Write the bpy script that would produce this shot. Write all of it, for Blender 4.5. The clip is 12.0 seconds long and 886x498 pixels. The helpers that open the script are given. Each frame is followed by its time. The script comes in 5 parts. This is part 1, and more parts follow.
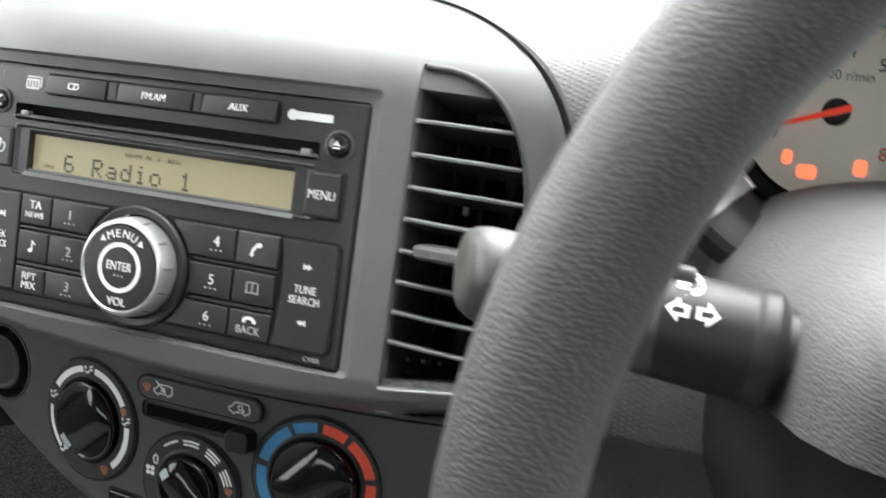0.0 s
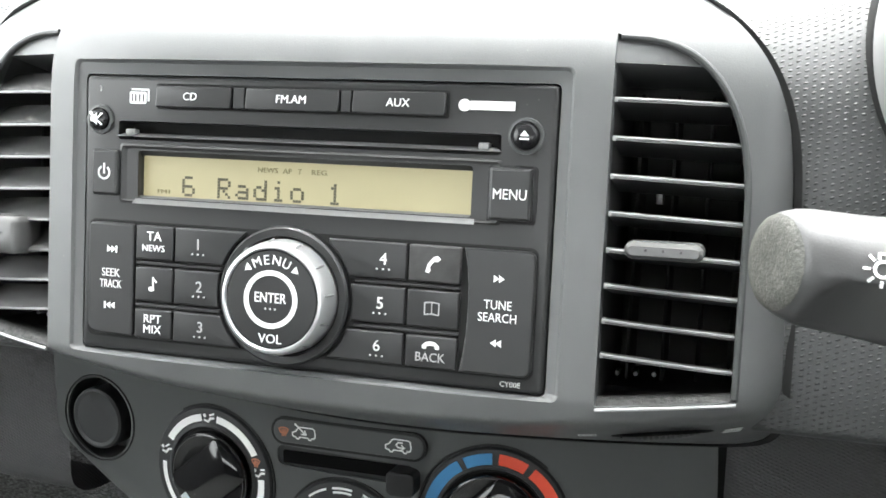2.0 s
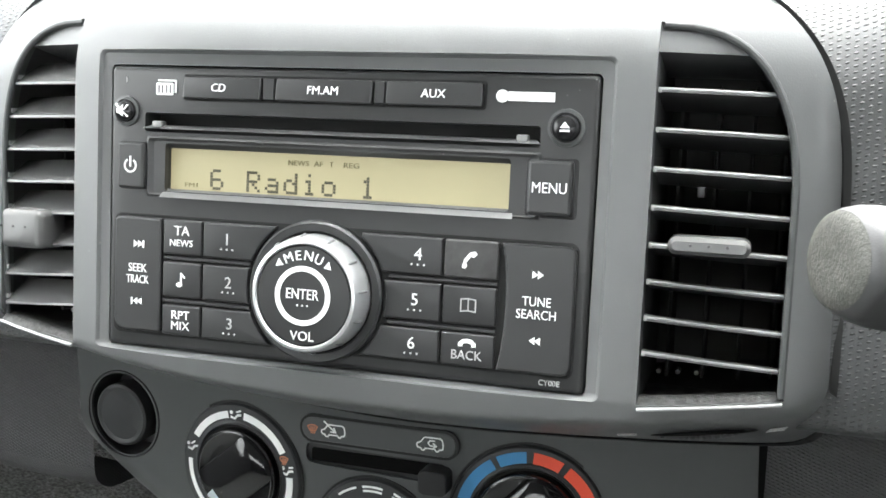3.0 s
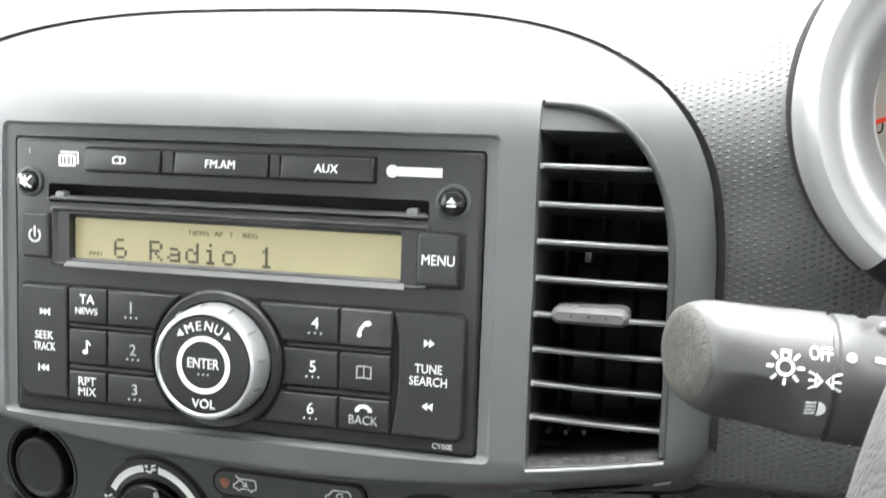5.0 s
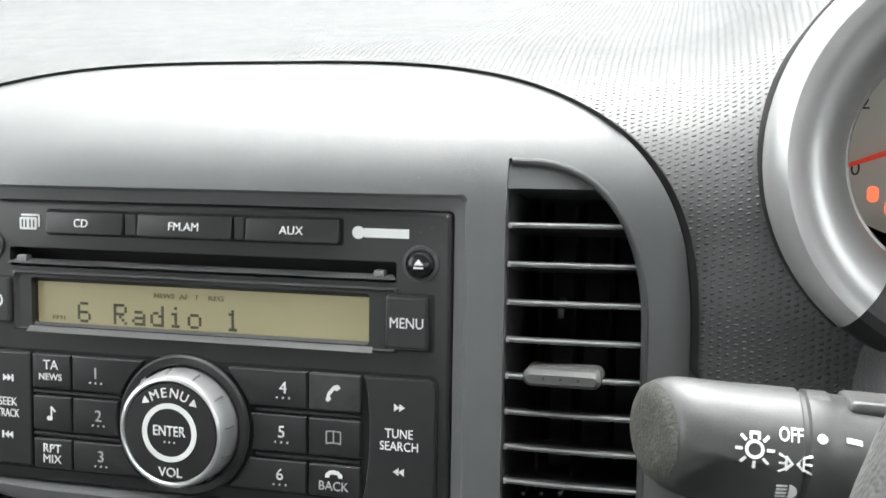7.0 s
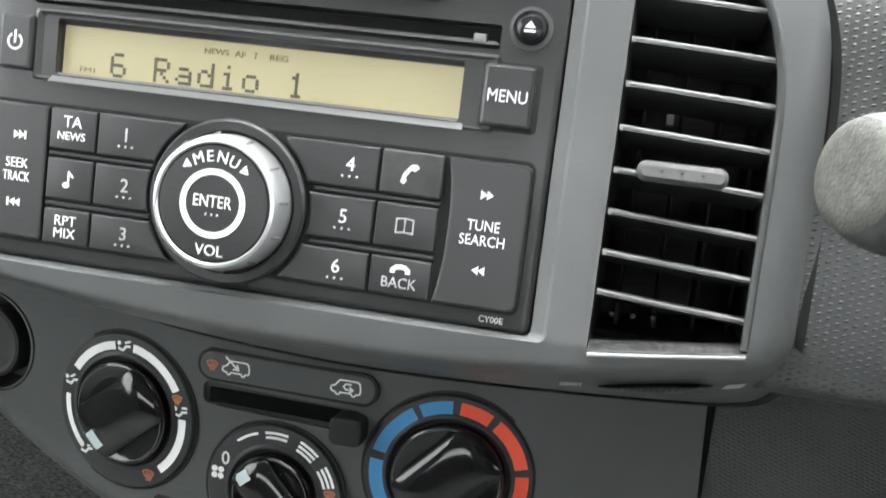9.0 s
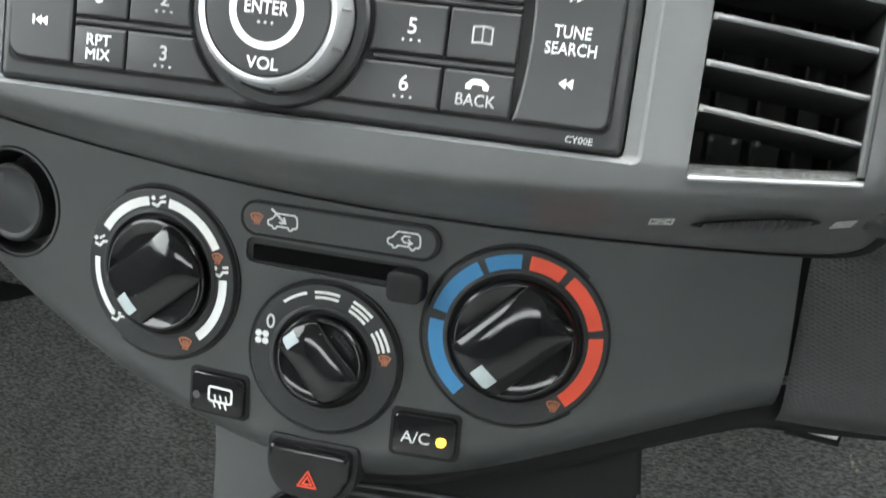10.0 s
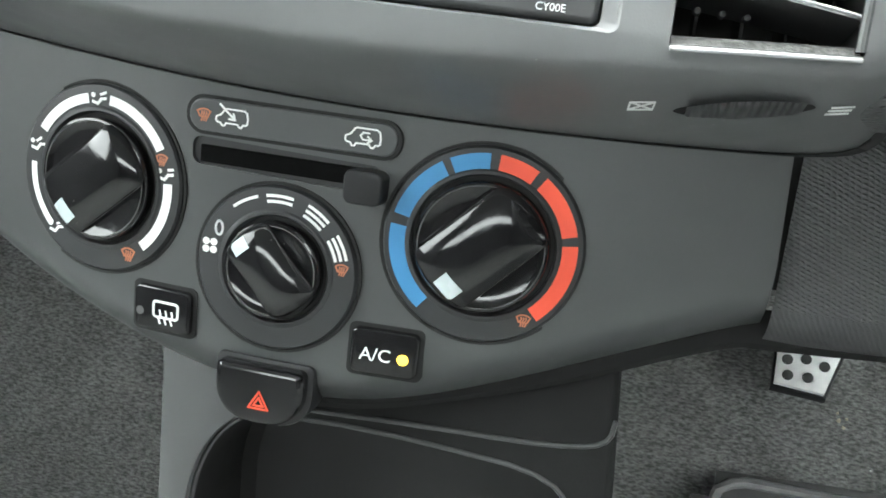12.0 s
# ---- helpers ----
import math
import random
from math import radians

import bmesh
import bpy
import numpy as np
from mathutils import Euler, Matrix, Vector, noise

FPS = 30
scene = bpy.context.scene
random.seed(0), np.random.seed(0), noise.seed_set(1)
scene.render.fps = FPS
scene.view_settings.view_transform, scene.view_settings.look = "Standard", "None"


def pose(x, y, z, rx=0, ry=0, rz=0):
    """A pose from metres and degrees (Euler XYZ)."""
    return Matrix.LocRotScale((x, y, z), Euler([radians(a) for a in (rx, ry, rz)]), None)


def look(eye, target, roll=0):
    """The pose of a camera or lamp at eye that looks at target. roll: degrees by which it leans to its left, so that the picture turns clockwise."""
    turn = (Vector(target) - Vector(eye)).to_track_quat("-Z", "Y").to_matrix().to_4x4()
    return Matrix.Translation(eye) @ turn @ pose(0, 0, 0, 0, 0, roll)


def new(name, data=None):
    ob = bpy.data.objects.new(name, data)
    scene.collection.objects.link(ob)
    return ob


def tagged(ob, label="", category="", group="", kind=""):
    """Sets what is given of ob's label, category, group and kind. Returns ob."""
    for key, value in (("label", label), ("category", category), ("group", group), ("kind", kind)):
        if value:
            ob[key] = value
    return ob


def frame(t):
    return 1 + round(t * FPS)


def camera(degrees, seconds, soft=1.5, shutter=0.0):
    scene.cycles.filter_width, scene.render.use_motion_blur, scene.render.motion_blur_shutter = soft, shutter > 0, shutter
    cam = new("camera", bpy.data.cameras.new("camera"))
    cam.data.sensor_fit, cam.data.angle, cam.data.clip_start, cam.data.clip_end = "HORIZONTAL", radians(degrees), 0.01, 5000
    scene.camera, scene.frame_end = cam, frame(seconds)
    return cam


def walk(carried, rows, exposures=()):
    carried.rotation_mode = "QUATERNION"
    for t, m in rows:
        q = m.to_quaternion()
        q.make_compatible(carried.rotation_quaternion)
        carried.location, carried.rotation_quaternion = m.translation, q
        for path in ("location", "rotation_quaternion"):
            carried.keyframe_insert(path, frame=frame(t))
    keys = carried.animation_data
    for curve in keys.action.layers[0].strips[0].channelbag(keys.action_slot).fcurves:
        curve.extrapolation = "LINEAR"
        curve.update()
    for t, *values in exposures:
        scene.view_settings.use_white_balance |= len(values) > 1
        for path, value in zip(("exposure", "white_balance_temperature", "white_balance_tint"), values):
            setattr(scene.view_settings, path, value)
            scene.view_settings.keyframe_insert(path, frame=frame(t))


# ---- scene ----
# The dash panel's own axes: x across, y into the dash, z up the leaning radio face.
# LEAN_BACK stands it in the car; the radio's middle is HEIGHT over the cabin floor.
LEAN_BACK, HEIGHT = 20.0, 0.467
PANEL = pose(0, 0, HEIGHT, -LEAN_BACK, 0, 0)
cam = camera(48.0, 12.0, soft=1.6, shutter=0.35)
# seconds, eye, target, roll, in the panel's axes
PATH = [
    (0, (0.2421, -0.3405, 0.0333), (0.1771, -0.1521, 0.0161), 7.68),
    (0.5, (0.1710, -0.3427, 0.0417), (0.1165, -0.1508, 0.0280), 9.67),
    (1, (0.1452, -0.3284, 0.0157), (0.0966, -0.1353, -0.0025), 6.44),
    (1.5, (0.1539, -0.3313, 0.0171), (0.0963, -0.1402, 0.0032), 3.69),
    (2, (0.1455, -0.3206, 0.0226), (0.0898, -0.1292, 0.0064), 2.70),
    (2.5, (0.1369, -0.3175, 0.0294), (0.0809, -0.1265, 0.0099), 2.18),
    (3, (0.1339, -0.3147, 0.0238), (0.0768, -0.1239, 0.0051), 2.59),
    (4.8, (0.1495, -0.3125, 0.0327), (0.1012, -0.1194, 0.0136), 2.91),
    (5, (0.1571, -0.3174, 0.0518), (0.1076, -0.1246, 0.0317), 1.91),
    (5.5, (0.1633, -0.3188, 0.0602), (0.1124, -0.1261, 0.0438), 0.83),
    (6, (0.1686, -0.3053, 0.0611), (0.1171, -0.1126, 0.0462), -0.47),
    (6.5, (0.1677, -0.3066, 0.0678), (0.1187, -0.1135, 0.0506), -0.63),
    (6.7, (0.1668, -0.3089, 0.0711), (0.1180, -0.1158, 0.0534), -0.19),
    (8.3, (0.1283, -0.2913, 0.0230), (0.0884, -0.0961, 0.0055), 5.43),
    (8.5, (0.1253, -0.2875, 0.0184), (0.0860, -0.0923, 0.0002), 5.72),
    (9, (0.1155, -0.2789, 0.0006), (0.0776, -0.0837, -0.0208), 6.94),
    (9.5, (0.1076, -0.2720, -0.0177), (0.0709, -0.0767, -0.0405), 7.34),
    (10, (0.0953, -0.2573, -0.0436), (0.0581, -0.0628, -0.0720), 7.18),
    (10.5, (0.0938, -0.2447, -0.0604), (0.0586, -0.0500, -0.0899), 8.79),
    (11, (0.0984, -0.2382, -0.0707), (0.0634, -0.0434, -0.0998), 8.66),
    (11.5, (0.0964, -0.2362, -0.0750), (0.0626, -0.0413, -0.1047), 8.92),
    (12, (0.1018, -0.2353, -0.0710), (0.0675, -0.0406, -0.1017), 7.82),
]
EXPOSURES = [(0.0, 2.66, 6500, 10), (1.0, 3.2, 6500, 10), (3.0, 3.36, 6500, 10), (5.0, 3.22, 6500, 10), (5.6, 2.72, 6500, 10), (6.7, 2.32, 6500, 10), (8.5, 3.13, 6500, 10), (10.0, 3.64, 6450, 8), (12.0, 4.14, 6400, 6)]
walk(cam, [(t, PANEL @ look(eye, target, roll)) for t, eye, target, roll in PATH], EXPOSURES)

# ---- light: an overcast sky through the car's windows ----
world = bpy.data.worlds.new("overcast_sky")
scene.world = world
world.use_nodes = True
wn, wl = world.node_tree.nodes, world.node_tree.links
sky = wn.new("ShaderNodeTexSky")
sky.sky_type, sky.sun_disc = "NISHITA", False
sky.sun_elevation, sky.sun_rotation = radians(59), radians(-5)
sky.air_density, sky.dust_density, sky.ozone_density = 1.0, 6.0, 1.0
pale = wn.new("ShaderNodeMixRGB")
grey = wn.new("ShaderNodeHueSaturation")
grey.inputs["Saturation"].default_value = 0.06
wl.new(sky.outputs[0], grey.inputs["Color"])
pale.inputs[0].default_value = 0.35
pale.inputs[2].default_value = (9.3, 9.9, 9.8, 1)
wl.new(grey.outputs[0], pale.inputs[1])
wl.new(pale.outputs[0], wn["Background"].inputs[0])
wn["Background"].inputs[1].default_value = 0.152
sun = new("sun", bpy.data.lights.new("sun", "SUN"))
sun.data.energy, sun.data.angle, sun.data.color = 2.0, radians(60), (0.98, 1.0, 0.98)
sun.matrix_world = look((0, 0, 5.4), (0.3, -3.2, 0.0))
scene.view_settings.exposure = 0.0


# ---- materials ----
def material(name, color, rough=0.5, metal=0.0, spec=0.5, grain=0.0, grain_size=0.001, vary=0.15, vary_size=0.03,
             rough_vary=0.03, coat=0.0, dust=0.0):
    """A moulded or painted surface: colour drift, patchy gloss, fine relief, and specks of dust."""
    m = bpy.data.materials.new(name)
    m.use_nodes = True
    n, l = m.node_tree.nodes, m.node_tree.links
    b = n["Principled BSDF"]
    b.inputs["Metallic"].default_value = metal
    b.inputs["Specular IOR Level"].default_value = spec
    b.inputs["Coat Weight"].default_value = coat
    where = n.new("ShaderNodeTexCoord")
    big = n.new("ShaderNodeTexNoise")
    big.inputs["Scale"].default_value = 1 / vary_size
    big.inputs["Detail"].default_value = 5
    l.new(where.outputs["Object"], big.inputs["Vector"])
    ramp = n.new("ShaderNodeMapRange")
    ramp.inputs["From Min"].default_value, ramp.inputs["From Max"].default_value = 0.3, 0.7
    ramp.inputs["To Min"].default_value, ramp.inputs["To Max"].default_value = 1 - vary, 1 + vary
    l.new(big.outputs["Fac"], ramp.inputs["Value"])
    tint = n.new("ShaderNodeVectorMath")
    tint.operation = "SCALE"
    tint.inputs[0].default_value = color
    l.new(ramp.outputs["Result"], tint.inputs["Scale"])
    last = tint.outputs["Vector"]
    if dust:
        specks = n.new("ShaderNodeTexVoronoi")
        specks.inputs["Scale"].default_value = 260
        l.new(where.outputs["Object"], specks.inputs["Vector"])
        small = n.new("ShaderNodeMapRange")
        small.inputs["From Min"].default_value, small.inputs["From Max"].default_value = 0.10, 0.04
        small.inputs["To Min"].default_value, small.inputs["To Max"].default_value = 0.0, dust
        l.new(specks.outputs["Distance"], small.inputs["Value"])
        where_dust = n.new("ShaderNodeTexNoise")
        where_dust.inputs["Scale"].default_value = 70
        l.new(where.outputs["Object"], where_dust.inputs["Vector"])
        gate = n.new("ShaderNodeMapRange")
        gate.inputs["From Min"].default_value, gate.inputs["From Max"].default_value = 0.58, 0.66
        l.new(where_dust.outputs["Fac"], gate.inputs["Value"])
        both = n.new("ShaderNodeMath")
        both.operation = "MULTIPLY"
        l.new(small.outputs["Result"], both.inputs[0])
        l.new(gate.outputs["Result"], both.inputs[1])
        mix = n.new("ShaderNodeMixRGB")
        mix.inputs[2].default_value = (0.42, 0.41, 0.39, 1)
        l.new(both.outputs[0], mix.inputs[0])
        l.new(last, mix.inputs[1])
        last = mix.outputs[0]
    l.new(last, b.inputs["Base Color"])
    gloss = n.new("ShaderNodeMapRange")
    gloss.inputs["From Min"].default_value, gloss.inputs["From Max"].default_value = 0.3, 0.7
    gloss.inputs["To Min"].default_value = max(0.02, rough - rough_vary)
    gloss.inputs["To Max"].default_value = min(1.0, rough + rough_vary)
    patch = n.new("ShaderNodeTexNoise")
    patch.inputs["Scale"].default_value, patch.inputs["Detail"].default_value = 2.3 / vary_size, 6
    l.new(where.outputs["Object"], patch.inputs["Vector"])
    l.new(patch.outputs["Fac"], gloss.inputs["Value"])
    l.new(gloss.outputs["Result"], b.inputs["Roughness"])
    if grain:
        fine = n.new("ShaderNodeTexNoise")
        fine.inputs["Scale"].default_value, fine.inputs["Detail"].default_value = 1 / grain_size, 3
        l.new(where.outputs["Object"], fine.inputs["Vector"])
        bump = n.new("ShaderNodeBump")
        bump.inputs["Strength"].default_value, bump.inputs["Distance"].default_value = grain, grain_size * 0.5
        l.new(fine.outputs["Fac"], bump.inputs["Height"])
        l.new(bump.outputs["Normal"], b.inputs["Normal"])
    return m


def add_relief(m, height_socket, strength, distance):
    n, l = m.node_tree.nodes, m.node_tree.links
    bump = n.new("ShaderNodeBump")
    bump.inputs["Strength"].default_value, bump.inputs["Distance"].default_value = strength, distance
    l.new(height_socket, bump.inputs["Height"])
    old = [k for k in l if k.to_socket == n["Principled BSDF"].inputs["Normal"]]
    if old:
        l.new(old[0].from_socket, bump.inputs["Normal"])
    l.new(bump.outputs["Normal"], n["Principled BSDF"].inputs["Normal"])


def calc(m, what, a, b=None, c=None):
    node = m.node_tree.nodes.new("ShaderNodeMath")
    node.operation = what
    for slot, v in zip(node.inputs, (a, b, c)):
        if v is None:
            continue
        if isinstance(v, (int, float)):
            slot.default_value = v
        else:
            m.node_tree.links.new(v, slot)
    return node.outputs[0]


def stippled(name, color, rough, step_x, step_z, size, strength, slant=0.35):
    """Soft dash skin with rows of small raised, slanting pips, laid out on the surface's own UV (metres)."""
    m = material(name, color, rough, spec=0.6, grain=0.2, grain_size=0.0007, vary=0.08, rough_vary=0.03)
    uv = m.node_tree.nodes.new("ShaderNodeUVMap")
    split = m.node_tree.nodes.new("ShaderNodeSeparateXYZ")
    warp = m.node_tree.nodes.new("ShaderNodeTexNoise")
    warp.inputs["Scale"].default_value = 160
    m.node_tree.links.new(uv.outputs[0], warp.inputs["Vector"])
    m.node_tree.links.new(uv.outputs[0], split.inputs[0])
    shift = calc(m, "MULTIPLY", calc(m, "SUBTRACT", warp.outputs["Fac"], 0.5), 0.0012)
    u = calc(m, "DIVIDE", calc(m, "ADD", split.outputs["X"], shift), step_x)
    col = calc(m, "FLOOR", u)
    odd = calc(m, "MULTIPLY", calc(m, "MODULO", calc(m, "ABSOLUTE", col), 2.0), 0.5)
    v = calc(m, "ADD", calc(m, "DIVIDE", calc(m, "SUBTRACT", split.outputs["Y"], shift), step_z), odd)
    du = calc(m, "SUBTRACT", calc(m, "FRACT", u), 0.5)
    dv = calc(m, "SUBTRACT", calc(m, "FRACT", v), 0.5)
    dv = calc(m, "SUBTRACT", dv, calc(m, "MULTIPLY", du, slant))
    far = calc(m, "SQRT", calc(m, "ADD", calc(m, "POWER", calc(m, "MULTIPLY", du, 0.85), 2.0), calc(m, "POWER", calc(m, "MULTIPLY", dv, 1.25), 2.0)))
    pip = calc(m, "MAXIMUM", calc(m, "SUBTRACT", 1.0, calc(m, "DIVIDE", far, size)), 0.0)
    add_relief(m, calc(m, "SMOOTH_MIN", pip, 0.7, 0.3), strength, 0.0006)
    return m


def carpeting(name, color):
    m = material(name, color, 0.95, spec=0.15, vary=0.12, vary_size=0.02)
    n, l = m.node_tree.nodes, m.node_tree.links
    where = n.new("ShaderNodeTexCoord")
    pile = n.new("ShaderNodeTexNoise")
    pile.inputs["Scale"].default_value, pile.inputs["Detail"].default_value = 650, 8
    l.new(where.outputs["Object"], pile.inputs["Vector"])
    add_relief(m, pile.outputs["Fac"], 1.0, 0.0025)
    flecks = n.new("ShaderNodeTexNoise")
    flecks.inputs["Scale"].default_value, flecks.inputs["Detail"].default_value = 620, 7
    strands = n.new("ShaderNodeMapping")
    strands.inputs["Rotation"].default_value = (0, 0, 0.6)
    strands.inputs["Scale"].default_value = (0.45, 1.0, 1.0)
    l.new(where.outputs["Object"], strands.inputs["Vector"])
    l.new(strands.outputs["Vector"], flecks.inputs["Vector"])
    r = n.new("ShaderNodeMapRange")
    r.inputs["From Min"].default_value, r.inputs["From Max"].default_value = 0.35, 0.7
    r.inputs["To Min"].default_value, r.inputs["To Max"].default_value = 0.58, 1.60
    l.new(flecks.outputs["Fac"], r.inputs["Value"])
    base = [k for k in l if k.to_socket == n["Principled BSDF"].inputs["Base Color"]][0].from_socket
    s = n.new("ShaderNodeVectorMath")
    s.operation = "SCALE"
    l.new(base, s.inputs[0])
    l.new(r.outputs["Result"], s.inputs["Scale"])
    l.new(s.outputs["Vector"], n["Principled BSDF"].inputs["Base Color"])
    return m


def leathered(name, color, rough, size, strength=0.6):
    """Grained skin: rounded pebbles in loose rows."""
    m = material(name, color, rough, spec=0.5, vary=0.08, vary_size=0.05)
    n, l = m.node_tree.nodes, m.node_tree.links
    where = n.new("ShaderNodeTexCoord")
    stretch = n.new("ShaderNodeMapping")
    stretch.inputs["Scale"].default_value = (0.75, 1.0, 1.1)
    l.new(where.outputs["Object"], stretch.inputs["Vector"])
    cells = n.new("ShaderNodeTexVoronoi")
    cells.feature = "SMOOTH_F1"
    cells.inputs["Smoothness"].default_value = 0.6
    cells.inputs["Scale"].default_value = 1 / size
    cells.inputs["Randomness"].default_value = 0.65
    l.new(stretch.outputs["Vector"], cells.inputs["Vector"])
    add_relief(m, calc(m, "SUBTRACT", 1.0, cells.outputs["Distance"]), strength, size * 0.5)
    return m


def lit(name, color, glow, strength):
    m = material(name, color, 0.40, vary=0.03, rough_vary=0.01)
    b = m.node_tree.nodes["Principled BSDF"]
    b.inputs["Emission Color"].default_value = (*glow, 1)
    b.inputs["Emission Strength"].default_value = strength
    return m


SURROUND = material("satin_grey_plastic", (0.112, 0.115, 0.116), 0.38, spec=0.5, grain=0.12, grain_size=0.0006, vary=0.06, rough_vary=0.04, dust=0.4)
FACE = material("radio_black_plastic", (0.021, 0.0215, 0.022), 0.36, grain=0.08, grain_size=0.0005, vary=0.06, rough_vary=0.03, dust=0.5)
BUTTON = material("worn_button_plastic", (0.018, 0.0185, 0.019), 0.36, grain=0.06, grain_size=0.0005, vary=0.06, vary_size=0.012, rough_vary=0.025)
WORN = material("rubbed_button_plastic", (0.035, 0.035, 0.035), 0.5, grain=0.1, grain_size=0.0005, vary=0.25, vary_size=0.005, rough_vary=0.05)
BLACK = material("black_plastic", (0.012, 0.012, 0.013), 0.45, spec=0.38, grain=0.1, grain_size=0.0006, vary=0.1)
GAP = material("dark_gap", (0.020, 0.020, 0.020), 0.8, spec=0.2)
GLOSS = material("gloss_black_plastic", (0.012, 0.012, 0.013), 0.20, spec=0.5, vary=0.1, rough_vary=0.04)
GRAPHITE = material("graphite_painted_plastic", (0.055, 0.058, 0.058), 0.40, spec=0.5, grain=0.12, grain_size=0.0005, vary=0.05, rough_vary=0.05)
DIALPLATE = material("dial_plate_black", (0.024, 0.025, 0.026), 0.50, spec=0.4, grain=0.15, grain_size=0.0005, vary=0.06)
SILVER = material("silver_painted_ring", (0.62, 0.63, 0.64), 0.30, metal=0.75, vary=0.02, rough_vary=0.02)
NOTCH = material("silver_notch", (0.34, 0.345, 0.35), 0.35, metal=0.6, vary=0.03)
BEZEL = material("satin_silver_bezel", (0.42, 0.42, 0.42), 0.31, metal=0.55, vary=0.03, rough_vary=0.02)
CHROME = material("chrome", (0.75, 0.76, 0.77), 0.12, metal=1.0, vary=0.04)
WHITE = material("white_print", (0.78, 0.79, 0.78), 0.55, vary=0.06)
GREY_PRINT = material("grey_print", (0.42, 0.42, 0.42), 0.55, vary=0.12, vary_size=0.004)
BLUE = material("blue_print", (0.045, 0.215, 0.44), 0.5, vary=0.05)
RED = material("red_print", (0.72, 0.075, 0.035), 0.5, vary=0.05)
ORANGE = material("amber_print", (0.46, 0.16, 0.08), 0.5, vary=0.08)
POINTER = material("clear_grey_pointer", (0.42, 0.48, 0.49), 0.25, vary=0.05)
# Greyer than black plastic: haze over the dark duct is put into the colour.
VENTDARK = material("vent_hazed_black", (0.075, 0.075, 0.075), 0.6, spec=0.2, vary=0.15)
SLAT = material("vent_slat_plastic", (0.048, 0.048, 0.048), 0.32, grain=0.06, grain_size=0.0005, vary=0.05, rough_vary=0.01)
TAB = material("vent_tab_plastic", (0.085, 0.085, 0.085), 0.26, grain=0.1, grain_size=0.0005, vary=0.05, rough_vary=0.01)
STALK = material("stalk_plastic", (0.052, 0.052, 0.053), 0.34, spec=0.6, grain=0.12, grain_size=0.0006, vary=0.04, rough_vary=0.03)
WORN_TIP = material("worn_stalk_tip", (0.048, 0.048, 0.042), 0.5, grain=0.6, grain_size=0.0009, vary=0.4, vary_size=0.0025)
LCD = lit("lcd_olive_glass", (0.262, 0.238, 0.145), (0.50, 0.45, 0.25), 0.045)
LCD_INK = material("lcd_segment", (0.05, 0.048, 0.028), 0.5)
LCD_FAINT = material("lcd_faint_segment", (0.13, 0.12, 0.055), 0.5)
DIALFACE = lit("gauge_cream_face", (0.52, 0.50, 0.44), (0.6, 0.58, 0.5), 0.036)
NEEDLE = lit("red_needle", (0.75, 0.05, 0.02), (1.0, 0.06, 0.02), 0.06)
WARN = lit("red_warning_light", (0.8, 0.1, 0.05), (1.0, 0.16, 0.07), 0.28)
LED = lit("amber_led", (0.8, 0.5, 0.05), (1.0, 0.55, 0.04), 0.3)
SKIN = stippled("stippled_dash_skin", (0.058, 0.060, 0.061), 0.38, 0.0026, 0.0022, 0.27, 1.25, slant=0.3)
MESHED = stippled("fine_meshed_panel", (0.120, 0.122, 0.123), 0.48, 0.0017, 0.0017, 0.42, 1.0, slant=0.3)
ASPHALT = material("asphalt", (0.06, 0.06, 0.06), 0.9, grain=0.5, grain_size=0.01, vary=0.2, vary_size=0.5)
CARPET = carpeting("dark_grey_carpet", (0.235, 0.239, 0.232))
MATRIM = material("worn_rubber_rim", (0.13, 0.13, 0.13), 0.45, grain=0.3, grain_size=0.001, vary=0.25, vary_size=0.01)
MATRUBBER = material("rubber_floor_mat", (0.035, 0.035, 0.035), 0.6, grain=0.5, grain_size=0.0012, vary=0.2)
LEATHER = leathered("grained_wheel_leather", (0.064, 0.064, 0.063), 0.46, 0.0012, 0.42)
SHROUD = leathered("grained_shroud_plastic", (0.080, 0.081, 0.082), 0.42, 0.0011, 0.5)
CONSOLE = material("console_grey_plastic", (0.070, 0.072, 0.073), 0.5, grain=0.2, grain_size=0.0006, vary=0.06)
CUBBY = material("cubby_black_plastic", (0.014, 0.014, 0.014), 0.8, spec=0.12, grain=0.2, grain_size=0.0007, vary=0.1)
SLOT = material("slot_black", (0.004, 0.004, 0.004), 0.9, spec=0.05)
CUBBY_IN = material("cubby_lining", (0.013, 0.013, 0.013), 0.6, spec=0.3, vary=0.1)
KNOB = material("gloss_black_knob", (0.008, 0.008, 0.0085), 0.12, spec=0.5, vary=0.25, vary_size=0.006, rough_vary=0.08, dust=0.6)
ALLOY = material("brushed_pedal_alloy", (0.92, 0.92, 0.92), 0.35, metal=0.25, vary=0.1, vary_size=0.01)
CRUMB = material("pale_crumb", (0.55, 0.50, 0.38), 0.8, vary=0.2, vary_size=0.002)
TRIM = material("cabin_trim", (0.55, 0.55, 0.53), 0.8, grain=0.3, grain_size=0.001)
DARKTRIM = material("cabin_dark_trim", (0.04, 0.04, 0.042), 0.7, grain=0.3, grain_size=0.001)
GLASS = bpy.data.materials.new("window_glass")
GLASS.use_nodes = True
gb = GLASS.node_tree.nodes["Principled BSDF"]
gb.inputs["Transmission Weight"].default_value, gb.inputs["Roughness"].default_value, gb.inputs["IOR"].default_value = 1.0, 0.0, 1.45
# Far paler than the vent plastic: edge highlights are put into this colour.
EDGE = material("pale_highlight_edge", (0.33, 0.335, 0.336), 0.22, spec=0.8, vary=0.05)

# ---- building helpers; lengths here are in decimetres on the panel's axes ----
DM = 0.1
